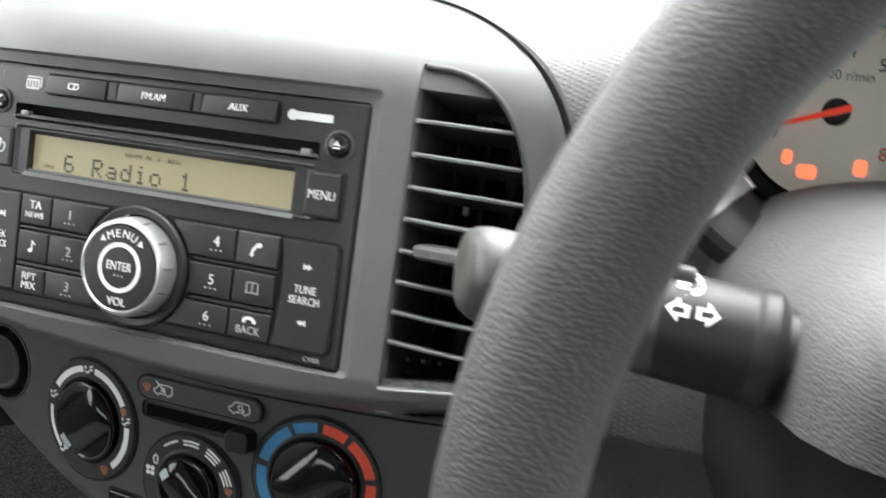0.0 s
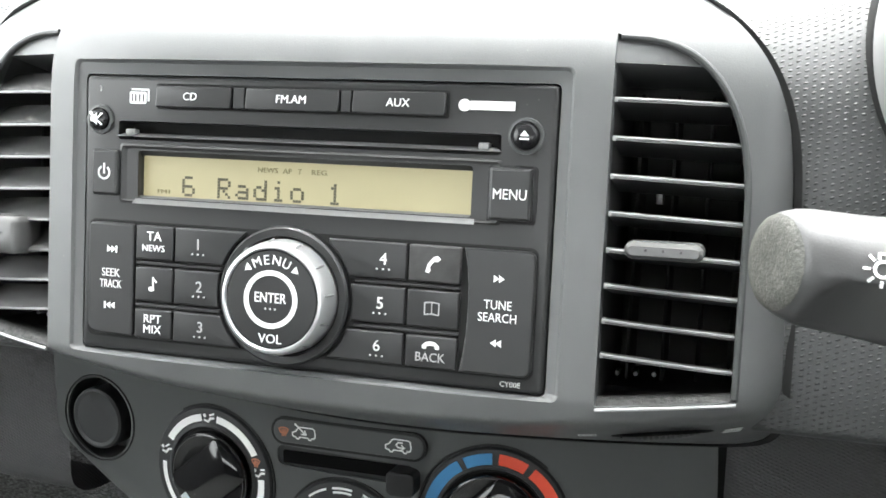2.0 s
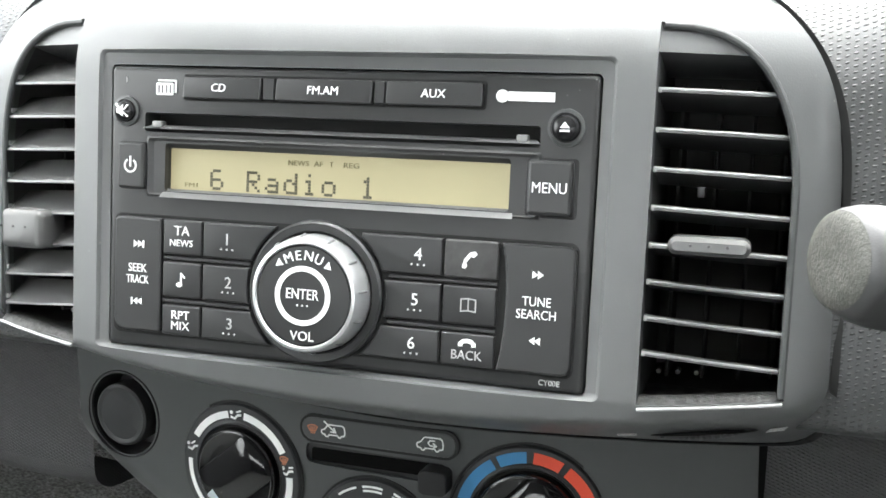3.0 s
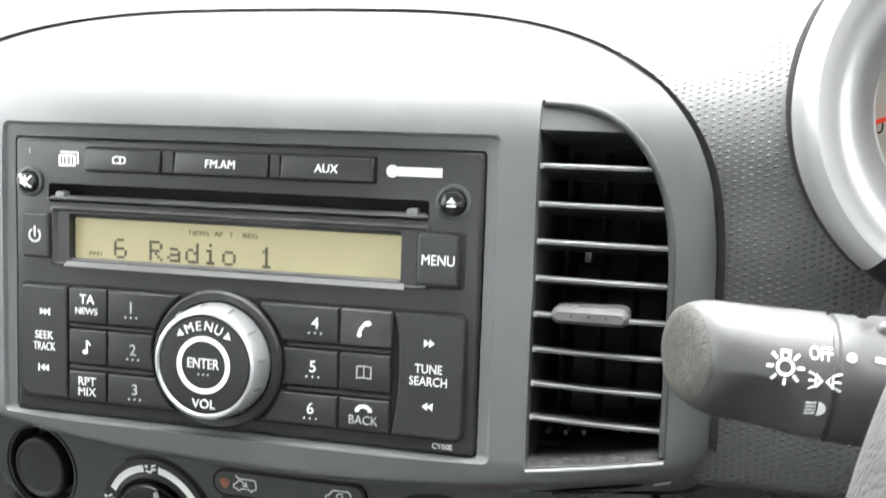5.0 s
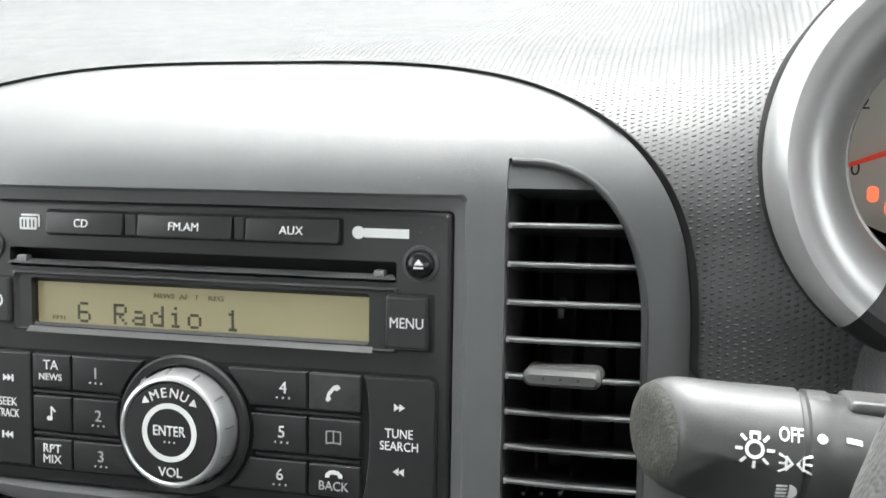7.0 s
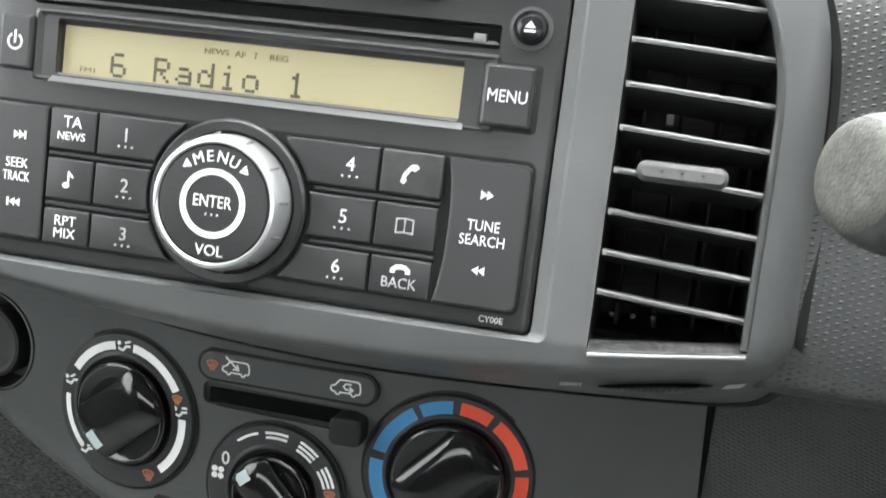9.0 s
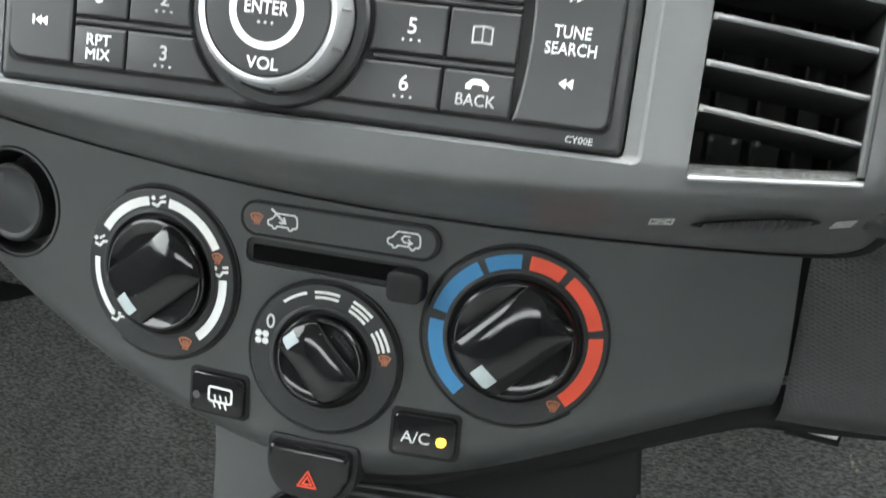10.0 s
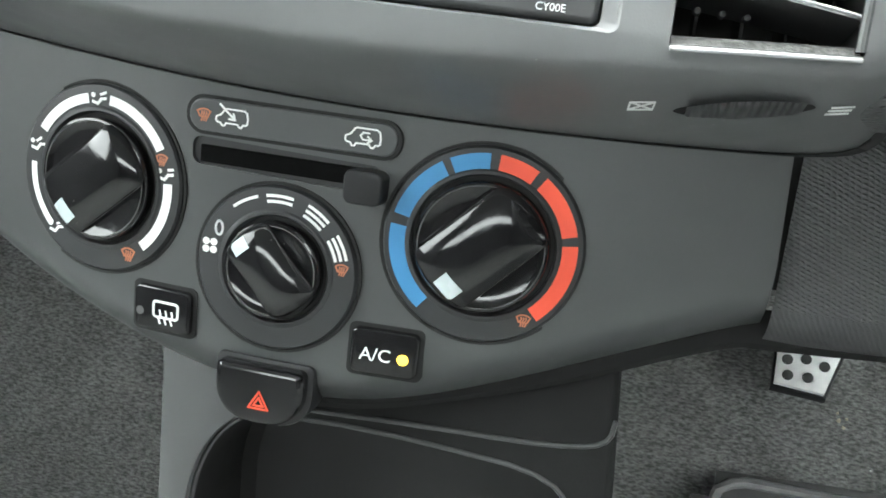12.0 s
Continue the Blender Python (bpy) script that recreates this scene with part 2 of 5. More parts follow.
TO_WORLD = PANEL @ Matrix.Scale(DM, 4)


CRISP = {"key", "seek_rocker", "tune_rocker", "source_button", "spacer", "power_button", "menu_button", "push_button", "switch_button", "slider_lever", "slider_label", "rib"}


def thing(name, at, label, category, group="", kind=""):
    ob = new(name)
    ob.location = TO_WORLD @ Vector(at)
    return tagged(ob, label, category, group, kind)


def part(name, bm, material, parent=None, label="", sharp=32, world_space=False):
    """Links a bmesh as one mesh object, under a thing or under a part."""
    if not world_space:
        bm.transform(TO_WORLD)
    bmesh.ops.recalc_face_normals(bm, faces=bm.faces[:])
    me = bpy.data.meshes.new(name)
    bm.to_mesh(me)
    bm.free()
    me.materials.append(material)
    me.polygons.foreach_set("use_smooth", [True] * len(me.polygons))
    me.set_sharp_from_angle(angle=radians(15 if name in CRISP else sharp))
    ob = new(name, me)
    if parent:
        ob.parent = parent
        if parent.type == "EMPTY":
            ob.matrix_parent_inverse = Matrix.Translation(-parent.location)
    if label:
        tagged(ob, label)
    return ob


def rounded(x0, z0, x1, z1, r, n=5):
    """The outline of a rounded rectangle, counter-clockwise; r is one radius, or four from the bottom left on."""
    rs = r if isinstance(r, (tuple, list)) else (r, r, r, r)
    pts = []
    for (cx, cz, a), q in zip(((x0, z0, 180), (x1, z0, 270), (x1, z1, 0), (x0, z1, 90)), rs):
        ox = cx + (q if cx == x0 else -q)
        oz = cz + (q if cz == z0 else -q)
        for k in range(n + 1):
            b = radians(a + 90 * k / n)
            pts.append((ox + q * math.cos(b), oz + q * math.sin(b)))
    return pts


def disc(cx, cz, r, n=32):
    return [(cx + r * math.cos(2 * math.pi * k / n), cz + r * math.sin(2 * math.pi * k / n)) for k in range(n)]


def arc_bar(cx, cz, r0, r1, a0, a1, n=14):
    a = [radians(a0 + (a1 - a0) * k / n) for k in range(n + 1)]
    return [(cx + r1 * math.cos(t), cz + r1 * math.sin(t)) for t in a] + [(cx + r0 * math.cos(t), cz + r0 * math.sin(t)) for t in reversed(a)]


def drawn_in(outline, by):
    """Moves an outline inwards by that much; stops short of folding its small corners over."""
    n = len(outline)
    p = [Vector(q) for q in outline]
    way = 1 if sum(p[k - 1].x * p[k].y - p[k].x * p[k - 1].y for k in range(n)) > 0 else -1
    edges = [(p[(k + 1) % n] - p[k]) for k in range(n)]
    turn = []
    for k in range(n):
        d0, d1 = edges[k - 1].normalized(), edges[k].normalized()
        turn.append(way * math.atan2(d0.x * d1.y - d0.y * d1.x, d0.dot(d1)))
    most = by
    for k in range(n):
        s = math.tan(turn[k] / 2) + math.tan(turn[(k + 1) % n] / 2)
        if s > 1e-6:
            most = min(most, 0.96 * edges[k].length / s)
    moved = []
    for k in range(n):
        d1 = edges[k].normalized()
        side = Vector((-d1.y, d1.x)) * way
        moved.append(p[k] + most * (side + d1 * math.tan(turn[k] / 2)))
    return moved, most


def prism(outline, front, back, bevel=0.0, bm=None, segments=2):
    """A plate with the given outline in x and z, from y = front (towards the driver) to y = back, its front edge rounded."""
    bm = bm or bmesh.new()
    loops = [[bm.verts.new((x, back, z)) for x, z in outline]]
    if bevel:
        for k in range(segments + 1):
            a = math.pi / 2 * k / segments
            pts, _ = drawn_in(outline, bevel * (1 - math.cos(a))) if k else (outline, 0)
            loops.append([bm.verts.new((x, front + bevel * (1 - math.sin(a)), z)) for x, z in pts])
    else:
        loops.append([bm.verts.new((x, front, z)) for x, z in outline])
    bm.faces.new(loops[0])
    bm.faces.new(list(reversed(loops[-1])))
    n = len(outline)
    for p, q in zip(loops, loops[1:]):
        for k in range(n):
            bm.faces.new((p[k], q[k], q[(k + 1) % n], p[(k + 1) % n]))
    return bm


def lathe(profile, cx, cz, n=48, bm=None, close=False):
    """Turns (radius, y) round an axis along y through (cx, cz)."""
    bm = bm or bmesh.new()
    rings = []
    for r, y in profile:
        if r < 1e-6:
            rings.append([bm.verts.new((cx, y, cz))])
        else:
            rings.append([bm.verts.new((cx + r * math.cos(2 * math.pi * k / n), y, cz + r * math.sin(2 * math.pi * k / n))) for k in range(n)])
    for p, q in zip(rings, rings[1:]):
        for k in range(n):
            j = (k + 1) % n
            if len(p) == 1 and len(q) == 1:
                continue
            if len(p) == 1:
                bm.faces.new((p[0], q[k], q[j]))
            elif len(q) == 1:
                bm.faces.new((p[k], p[j], q[0]))
            else:
                bm.faces.new((p[k], p[j], q[j], q[k]))
    return bm


def box(x0, y0, z0, x1, y1, z1, bevel=0.0, bm=None, segments=2):
    bm = bm or bmesh.new()
    m = Matrix.Translation(((x0 + x1) / 2, (y0 + y1) / 2, (z0 + z1) / 2)) @ Matrix.Diagonal((x1 - x0, y1 - y0, z1 - z0, 1))
    made = bmesh.ops.create_cube(bm, size=1, matrix=m)
    if bevel:
        edges = list({e for v in made["verts"] for e in v.link_edges})
        bmesh.ops.bevel(bm, geom=edges, offset=bevel, segments=segments, affect="EDGES", profile=0.6)
    return bm


def tube(path, radius, n=12, closed=False, bm=None):
    bm = bm or bmesh.new()
    path = [Vector(p) for p in path]
    rings = []
    for k, p in enumerate(path):
        a = path[(k - 1) % len(path)] if closed or k else p
        b = path[(k + 1) % len(path)] if closed or k < len(path) - 1 else p
        ahead = (b - a).normalized()
        side = ahead.cross(Vector((0, 1, 0.02))).normalized()
        up = side.cross(ahead)
        r = radius(k) if callable(radius) else radius
        rings.append([bm.verts.new(p + r * (math.cos(2 * math.pi * j / n) * side + math.sin(2 * math.pi * j / n) * up)) for j in range(n)])
    pairs = list(zip(rings, rings[1:])) + ([(rings[-1], rings[0])] if closed else [])
    for p, q in pairs:
        for j in range(n):
            bm.faces.new((p[j], p[(j + 1) % n], q[(j + 1) % n], q[j]))
    if not closed:
        bm.faces.new(list(reversed(rings[0])))
        bm.faces.new(rings[-1])
    return bm


def strokes(lines, width, front, back, bm=None):
    """Printed line-work: flat bars of one width along each line of (x, z)."""
    bm = bm or bmesh.new()
    for line in lines:
        for (x0, z0), (x1, z1) in zip(line, line[1:]):
            d = Vector((x1 - x0, z1 - z0))
            if d.length < 1e-6:
                continue
            d.normalize()
            s, e = Vector((-d.y, d.x)) * width / 2, d * width * 0.35
            a, b = Vector((x0, z0)) - e, Vector((x1, z1)) + e
            prism([tuple(a - s), tuple(b - s), tuple(b + s), tuple(a + s)], front, back, bm=bm)
    return bm


def lettering(body, cx, cz, height, y, width=0.0, bold=0.0):
    """Raised print: the words centred at (cx, cz) with that cap height, facing the driver."""
    cu = bpy.data.curves.new("words", "FONT")
    cu.body, cu.extrude, cu.offset, cu.resolution_u = body, 0.004, bold, 3
    ob = bpy.data.objects.new("words", cu)
    scene.collection.objects.link(ob)
    bpy.context.view_layer.update()
    me = bpy.data.meshes.new_from_object(ob.evaluated_get(bpy.context.evaluated_depsgraph_get()))
    bpy.data.objects.remove(ob)
    bm = bmesh.new()
    bm.from_mesh(me)
    bpy.data.meshes.remove(me)
    bpy.data.curves.remove(cu)
    xs, zs = [v.co.x for v in bm.verts], [v.co.y for v in bm.verts]
    k = height / (max(zs) - min(zs))
    kx = width / (max(xs) - min(xs)) if width else k
    mx, mz = (max(xs) + min(xs)) / 2, (max(zs) + min(zs)) / 2
    for v in bm.verts:
        v.co = Vector((cx + (v.co.x - mx) * kx, y - v.co.z * 0.5, cz + (v.co.y - mz) * k))
    return bm


def bend(bm, depth):
    """Lays a flat build on a surface: adds depth(x, z) to y."""
    for v in bm.verts:
        v.co.y += depth(v.co.x, v.co.z)
    return bm


def grid(us, vs, at, bm=None, uv=None):
    """A sheet at(u, v) over two lists of numbers, with uv(u, v) in metres where it is given."""
    bm = bm or bmesh.new()
    rows = [[bm.verts.new(at(u, v)) for u in us] for v in vs]
    layer = bm.loops.layers.uv.verify() if uv else None
    for j in range(len(vs) - 1):
        for i in range(len(us) - 1):
            f = bm.faces.new((rows[j][i], rows[j][i + 1], rows[j + 1][i + 1], rows[j + 1][i]))
            if uv:
                for loop, (a, b) in zip(f.loops, ((i, j), (i + 1, j), (i + 1, j + 1), (i, j + 1))):
                    loop[layer].uv = uv(us[a], vs[b])
    return bm


def steps(a, b, n):
    return [a + (b - a) * k / n for k in range(n + 1)]


def cut(ob, cutters):
    """Takes the cutters' solids out of ob, and leaves one plain mesh."""
    for bm in cutters:
        bm.transform(TO_WORLD)
        bmesh.ops.recalc_face_normals(bm, faces=bm.faces[:])
        me = bpy.data.meshes.new("cutter")
        bm.to_mesh(me)
        bm.free()
        tool = new("cutter", me)
        mod = ob.modifiers.new("cut", "BOOLEAN")
        mod.operation, mod.solver, mod.object = "DIFFERENCE", "EXACT", tool
    bpy.context.view_layer.update()
    made = bpy.data.meshes.new_from_object(ob.evaluated_get(bpy.context.evaluated_depsgraph_get()))
    tools = [m.object for m in ob.modifiers if m.type == "BOOLEAN"]
    ob.modifiers.clear()
    ob.data = made
    for tool in tools:
        bpy.data.objects.remove(tool)
    made.polygons.foreach_set("use_smooth", [True] * len(made.polygons))
    made.set_sharp_from_angle(angle=radians(32))


# ---- the cabin: floor, toe board, windows, roof ----
def cabin_sheet(name, corners, mat, label, thick=0.02):
    """A flat piece of the cabin shell, in metres on the car's own axes, with thickness away from the cabin's middle."""
    bm = bmesh.new()
    a = [Vector(c) for c in corners]
    n = (a[1] - a[0]).cross(a[2] - a[0]).normalized()
    if n.dot(sum(a, Vector()) / len(a) - Vector((0.1, -0.6, 0.5))) < 0:
        n = -n
    front = [bm.verts.new(p) for p in a]
    back = [bm.verts.new(p + n * thick) for p in a]
    bm.faces.new(front)
    bm.faces.new(list(reversed(back)))
    for k in range(len(a)):
        j = (k + 1) % len(a)
        bm.faces.new((front[k], back[k], back[j], front[j]))
    ob = part(name, bm, mat, world_space=True)
    return tagged(ob, label, "car interior", kind="structure")


def floor_height(x, y):
    """Carpet: flat under the seats, rising ahead as the toe board, with a slight sag."""
    rise = max(0.0, y - 0.20)
    soft = 0.82 * rise if rise > 0.06 else 0.82 * rise * rise / 0.12 + 0.0
    return soft + 0.0025 * math.sin(23 * x + 5 * y) + 0.002 * math.sin(41 * y - 9 * x)


floor_bm = grid(steps(-0.75, 0.95, 60), steps(-1.9, 0.74, 74), lambda x, y: (x, y, floor_height(x, y)))
bmesh.ops.solidify(floor_bm, geom=floor_bm.faces[:], thickness=0.008)
tagged(part("floor", floor_bm, CARPET, world_space=True, sharp=80), "dark grey speckled carpet rising to the toe board", "carpet", kind="structure")
cabin_sheet("wall_front", [(-0.78, 0.72, 0), (0.98, 0.72, 0), (0.98, 0.72, 0.547), (-0.78, 0.72, 0.547)], DARKTRIM, "dark bulkhead ahead of the footwells")
# Unseen shell walls, pillars and roof, added to close the cabin round the light.
cabin_sheet("wall_rear", [(-0.78, -1.9, 0), (0.98, -1.9, 0), (0.98, -1.9, 0.93), (-0.78, -1.9, 0.93)], DARKTRIM, "unseen dark wall added to cut light from behind")
for side, x in (("left", -0.76), ("right", 0.96)):
    if side == "left":
        cabin_sheet("wall_left", [(x, -1.9, 0), (x, 0.9, 0), (x, 0.9, 0.547), (x, -1.9, 0.547)], DARKTRIM, "dark door trim below the window")
    cabin_sheet("pillar_" + side, [(x, -0.95, 0.547), (x, -0.85, 0.547), (x, -0.85, 1.207), (x, -0.95, 1.207)], TRIM, "grey door pillar")
# Rear walls stand where windows would be, to hold back light from behind.
cabin_sheet("wall_left_rear", [(-0.76, -1.9, 0.547), (-0.76, -0.95, 0.547), (-0.76, -0.95, 1.207), (-0.76, -1.9, 1.207)], DARKTRIM, "unseen dark wall added to cut light from the rear left")
cabin_sheet("wall_right", [(0.96, 0.32, 0), (0.96, 0.90, 0), (0.96, 0.90, 0.547), (0.96, 0.32, 0.547)], DARKTRIM, "dark trim ahead of the open driver's door")
cabin_sheet("wall_right_low", [(0.96, -1.9, 0), (0.96, -0.35, 0), (0.96, -0.35, 0.547), (0.96, -1.9, 0.547)], DARKTRIM, "dark trim beside the seats")
# Unseen ground, added and spread wide to keep low sky light off undersides.
ground_bm = grid(steps(-80, 80, 8), steps(-80, 80, 8), lambda x, y: (x, y, -0.30))
bmesh.ops.solidify(ground_bm, geom=ground_bm.faces[:], thickness=0.05)
tagged(part("ground", ground_bm, ASPHALT, world_space=True), "unseen asphalt sheet under the car, added against light from below", "ground", kind="structure")
cabin_sheet("wall_right_rear", [(0.96, -1.9, 0.547), (0.96, -0.30, 0.547), (0.96, -0.42, 1.207), (0.96, -1.9, 1.207)], DARKTRIM, "unseen dark wall added to cut light from the rear right")
cabin_sheet("ceiling", [(-0.78, -1.9, 1.207), (0.98, -1.9, 1.207), (0.98, -0.35, 1.207), (-0.78, -0.35, 1.207)], TRIM, "pale grey cloth headlining")
bm = grid(steps(-0.78, 0.98, 20), steps(0, 1, 10), lambda x, v: (x, 0.80 - 1.15 * v, 0.587 + 0.62 * v + 0.03 * math.sin(math.pi * v) - 0.02 * (2 * (x - 0.1) / 1.76) ** 2))
bmesh.ops.solidify(bm, geom=bm.faces[:], thickness=0.004)
wind = part("window_1", bm, GLASS, world_space=True)
wind.visible_shadow = False
tagged(wind, "sloping curved clear windscreen glass", "windscreen", kind="structure")


# ---- the dashboard ----
def smooth(a, b, x):
    t = min(1.0, max(0.0, (x - a) / (b - a)))
    return t * t * (3 - 2 * t)


# (y, z) from the lower lip over the brow to the foot of the windscreen
DASH = [(0.76, -0.66), (0.52, -0.66), (0.34, -0.62), (0.29, -0.54), (0.27, -0.40), (0.26, 0.0), (0.27, 0.40), (0.31, 0.60), (0.42, 0.79),
        (0.62, 0.96), (0.90, 1.09), (1.22, 1.20), (1.9, 1.37), (2.9, 1.64), (4.1, 2.06), (5.3, 2.56), (6.4, 3.1)]


def along(points, t):
    """A smooth walk through control points; t counts them."""
    k = min(int(t), len(points) - 2)
    f = t - k
    p = [Vector(points[min(max(j, 0), len(points) - 1)]) for j in (k - 1, k, k + 1, k + 2)]
    return 0.5 * ((2 * p[1]) + (p[2] - p[0]) * f + (2 * p[0] - 5 * p[1] + 4 * p[2] - p[3]) * f * f + (3 * p[1] - p[0] - 3 * p[2] + p[3]) * f ** 3)


GAUGE = (2.525, 0.705)  # the rev counter's middle
DASH_T = steps(0, len(DASH) - 1, 96)
DASH_ARC = [0.0]
for a, b in zip(DASH_T, DASH_T[1:]):
    DASH_ARC.append(DASH_ARC[-1] + (along(DASH, b) - along(DASH, a)).length)


def dash_at(x, t):
    y, z = along(DASH, t)
    hump = 0.30 * smooth(1.5, 2.3, x) * (1 - smooth(4.6, 5.4, x)) * smooth(0.5, 1.2, z)
    y += 0.015 * max(0.0, abs(x) - 1.7) ** 2 * (1 - smooth(0.9, 1.5, z))
    return (x, y, z + hump)


dashboard = thing("dashboard", (0, 0.6, -0.6), "dark grey stippled soft-touch dashboard with a rolled brow", "dashboard", kind="structure")
bm = grid(steps(-7.4, 9.2, 166), DASH_T, dash_at, uv=lambda x, t: (x * DM, DASH_ARC[DASH_T.index(t)] * DM))
gone = [f for f in bm.faces if (f.calc_center_median().xz - Vector(GAUGE)).length < 0.56 and f.calc_center_median().y < 1.3]
gone += [f for f in bm.faces if abs(f.calc_center_median().x) < 1.4 and -0.5 < f.calc_center_median().z < 0.66 and f.calc_center_median().y < 0.5]
gone += [f for f in bm.faces if 1.4 <= abs(f.calc_center_median().x) < (1.56 if f.calc_center_median().z < 0.42 else 1.5) and -0.5 < f.calc_center_median().z < 0.60 and f.calc_center_median().y < 0.5]
bmesh.ops.delete(bm, geom=gone, context="FACES")
part("dash_pad", bm, SKIN, dashboard, "stippled grey soft dash skin", sharp=60)


# ---- the lower dash panels beside the climate panel ----
def knee(x, v, lift, low):
    """v from 0 at the top to 1 at the lower edge, then on round the roll to 2."""
    bottom = low + 0.16 * smooth(0, 2.2, abs(x) - 1.5) + 0.1 * smooth(2.2, 4.5, abs(x))
    if v <= 1:
        return (x, lift + 0.06 * v, -0.60 + (bottom + 0.60) * v)
    a = (v - 1) * math.pi / 2
    return (x, lift + 0.06 + 0.22 * (1 - math.cos(a)) + 0.5 * max(0, v - 1.8), bottom - 0.14 * math.sin(a))


for x0, x1, lift, low in ((1.487, 6.4, 0.605, -1.20), (-6.0, -1.49, 0.70, -1.30)):
    bm = grid(steps(x0, x1, 40), steps(0, 1, 8) + steps(1.15, 2.2, 7), lambda x, v: knee(x, v, lift, low), uv=lambda x, v: (x * DM - v * 0.012, v * 0.07))
    bmesh.ops.solidify(bm, geom=bm.faces[:], thickness=0.05)
    tagged(part("knee_panel", bm, MESHED, None), "dark grey fine-textured lower dash panel", "dash panel", "lower dash panels", "structure")


# ---- the raised surround of the radio and the two middle vents ----
def surround_foot(x):
    return -0.774 - 0.022 * x + 0.038 * (x - 0.2) ** 2


def outline_radius(a):
    """The surround's outline: a squarish arch above, a shallow bow below; gives the point at angle a."""
    c, s = math.cos(a), math.sin(a)
    n = 3.1
    k = (abs(c / 1.640) ** n + abs(s / 1.04) ** n) ** (-1 / n)
    if s < 0:
        lo, hi = 0.0, 3.0
        for _ in range(40):
            k = (lo + hi) / 2
            x, z = k * c, k * s
            floor_z = surround_foot(x)
            out = (abs(x) / 1.648) ** 22 + (z / floor_z) ** 22 > 1
            lo, hi = (lo, k) if out else (k, hi)
    return k * c, k * s


def surround_crease(x):
    return -0.618 + 0.053 * (x - 0.2) ** 2 + 0.9 * max(0.0, abs(x) - 1.42) ** 2


def climate_depth(x, z):
    """The panel stands back from the radio and bows away to both sides."""
    q = x - 0.15
    bow = 0.0375 + 0.10 * (q - 0.5) if q > 0.5 else 0.15 * q * q if q > -0.75 else 0.0844 + 0.17 * (-0.75 - q)
    return 0.455 + 0.03 * x + bow - 0.1086 * (z + 1.1)


def face_bow(x):
    """The surround is flat round the radio and bends back at the vents."""
    return -0.045 + 0.2 * max(0.0, abs(x) - 0.5) ** 2


def surround_depth(x, z):
    y = face_bow(x)
    if z > 0.40:
        y += 0.60 * ((z - 0.40) / 0.64) ** 3.0
    y += 0.05 * max(0.0, (abs(x) - 1.53) / 0.11) ** 2
    # the strip under the radio leans back towards its lower edge
    y += 0.21 * max(0.0, -0.52 - z)
    if z < -0.45:  # the underside runs back to the climate panel
        c = surround_crease(x)
        u = (c - z) / (c - surround_foot(x))
        back = climate_depth(x, surround_foot(x)) - face_bow(x) - 0.008 - 0.21 * (-0.52 - surround_foot(x))
        y += back * ((u + math.sqrt(u * u + 0.006)) / 2.003) ** 1.4
    return y


def vent_outline(side, grow=0.0):
    """The opening of a vent: straight inner side and foot, with a quarter-round outer shoulder."""
    x0, x1, z0, z1 = 1.055 - grow, 1.505 + grow, -0.53 - grow, 0.685 + grow
    pts = [(x0, z0), (x1, z0 + 0.035), (x1, 0.10)]
    pts += [(x0 + 0.02 + (x1 - x0 - 0.02) * math.cos(radians(a)) ** 0.80, 0.10 + (z1 - 0.10) * math.sin(radians(a)) ** 0.85) for a in range(6, 90, 6)]
    pts.append((x0, z1))
    return pts if side > 0 else [(-x, z) for x, z in reversed(pts)]


surround = thing("console_surround", (0, 0.4, -0.7), "satin dark grey moulded surround of the radio and vents", "dash trim", kind="structure")
angles = [2 * math.pi * k / 320 for k in range(320)]
rim_line = [outline_radius(a) for a in angles]
bm = bmesh.new()
rings = []
for f in steps(0.05, 1, 64):
    g = f ** 0.7
    rings.append([bm.verts.new((x * g, surround_depth(x * g, z * g), z * g)) for x, z in rim_line])
for inset, back in ((0.004, 0.012), (0.010, 0.05), (0.012, 0.55)):
    rings.append([bm.verts.new((x * (1 - inset * 0.3), surround_depth(x, z) + back, z * (1 - inset * 0.3))) for x, z in rim_line])
for p, q in zip(rings, rings[1:]):
    for k in range(320):
        j = (k + 1) % 320
        bm.faces.new((p[k], p[j], q[j], q[k]))
bm.faces.new(rings[0])
bm.faces.new(list(reversed(rings[-1])))
body = part("frame", bm, SURROUND, surround)
cut(body, [prism(rounded(-0.9375, -0.525, 0.9375, 0.567, 0.025), -1, 1.5), prism(vent_outline(1), -1, 1.5), prism(vent_outline(-1), -1, 1.5)])

# the sloping inner lip round the radio
bm = bmesh.new()
loops = []
for grow, low, y in ((0.047, 0.0125, -0.001), (0.041, 0.010, 0.004), (0.036, 0.005, 0.012), (0.0015, 0.001, None), (0.0015, 0.001, 0.16)):
    pts = rounded(-0.892 - grow, -0.513 - low, 0.892 + grow, 0.513 + 1.2 * grow, 0.02 + 0.5 * low, 6)
    loops.append([bm.verts.new((x, 0.012 if y is None else y if y > 0.1 else surround_depth(x, z) + y, z)) for x, z in pts])
for p, q in zip(loops, loops[1:]):
    for k in range(len(p)):
        j = (k + 1) % len(p)
        bm.faces.new((p[k], p[j], q[j], q[k]))
part("radio_lip", bm, SURROUND, surround)
# the dark joint round the surround
bm = bmesh.new()
loops = []
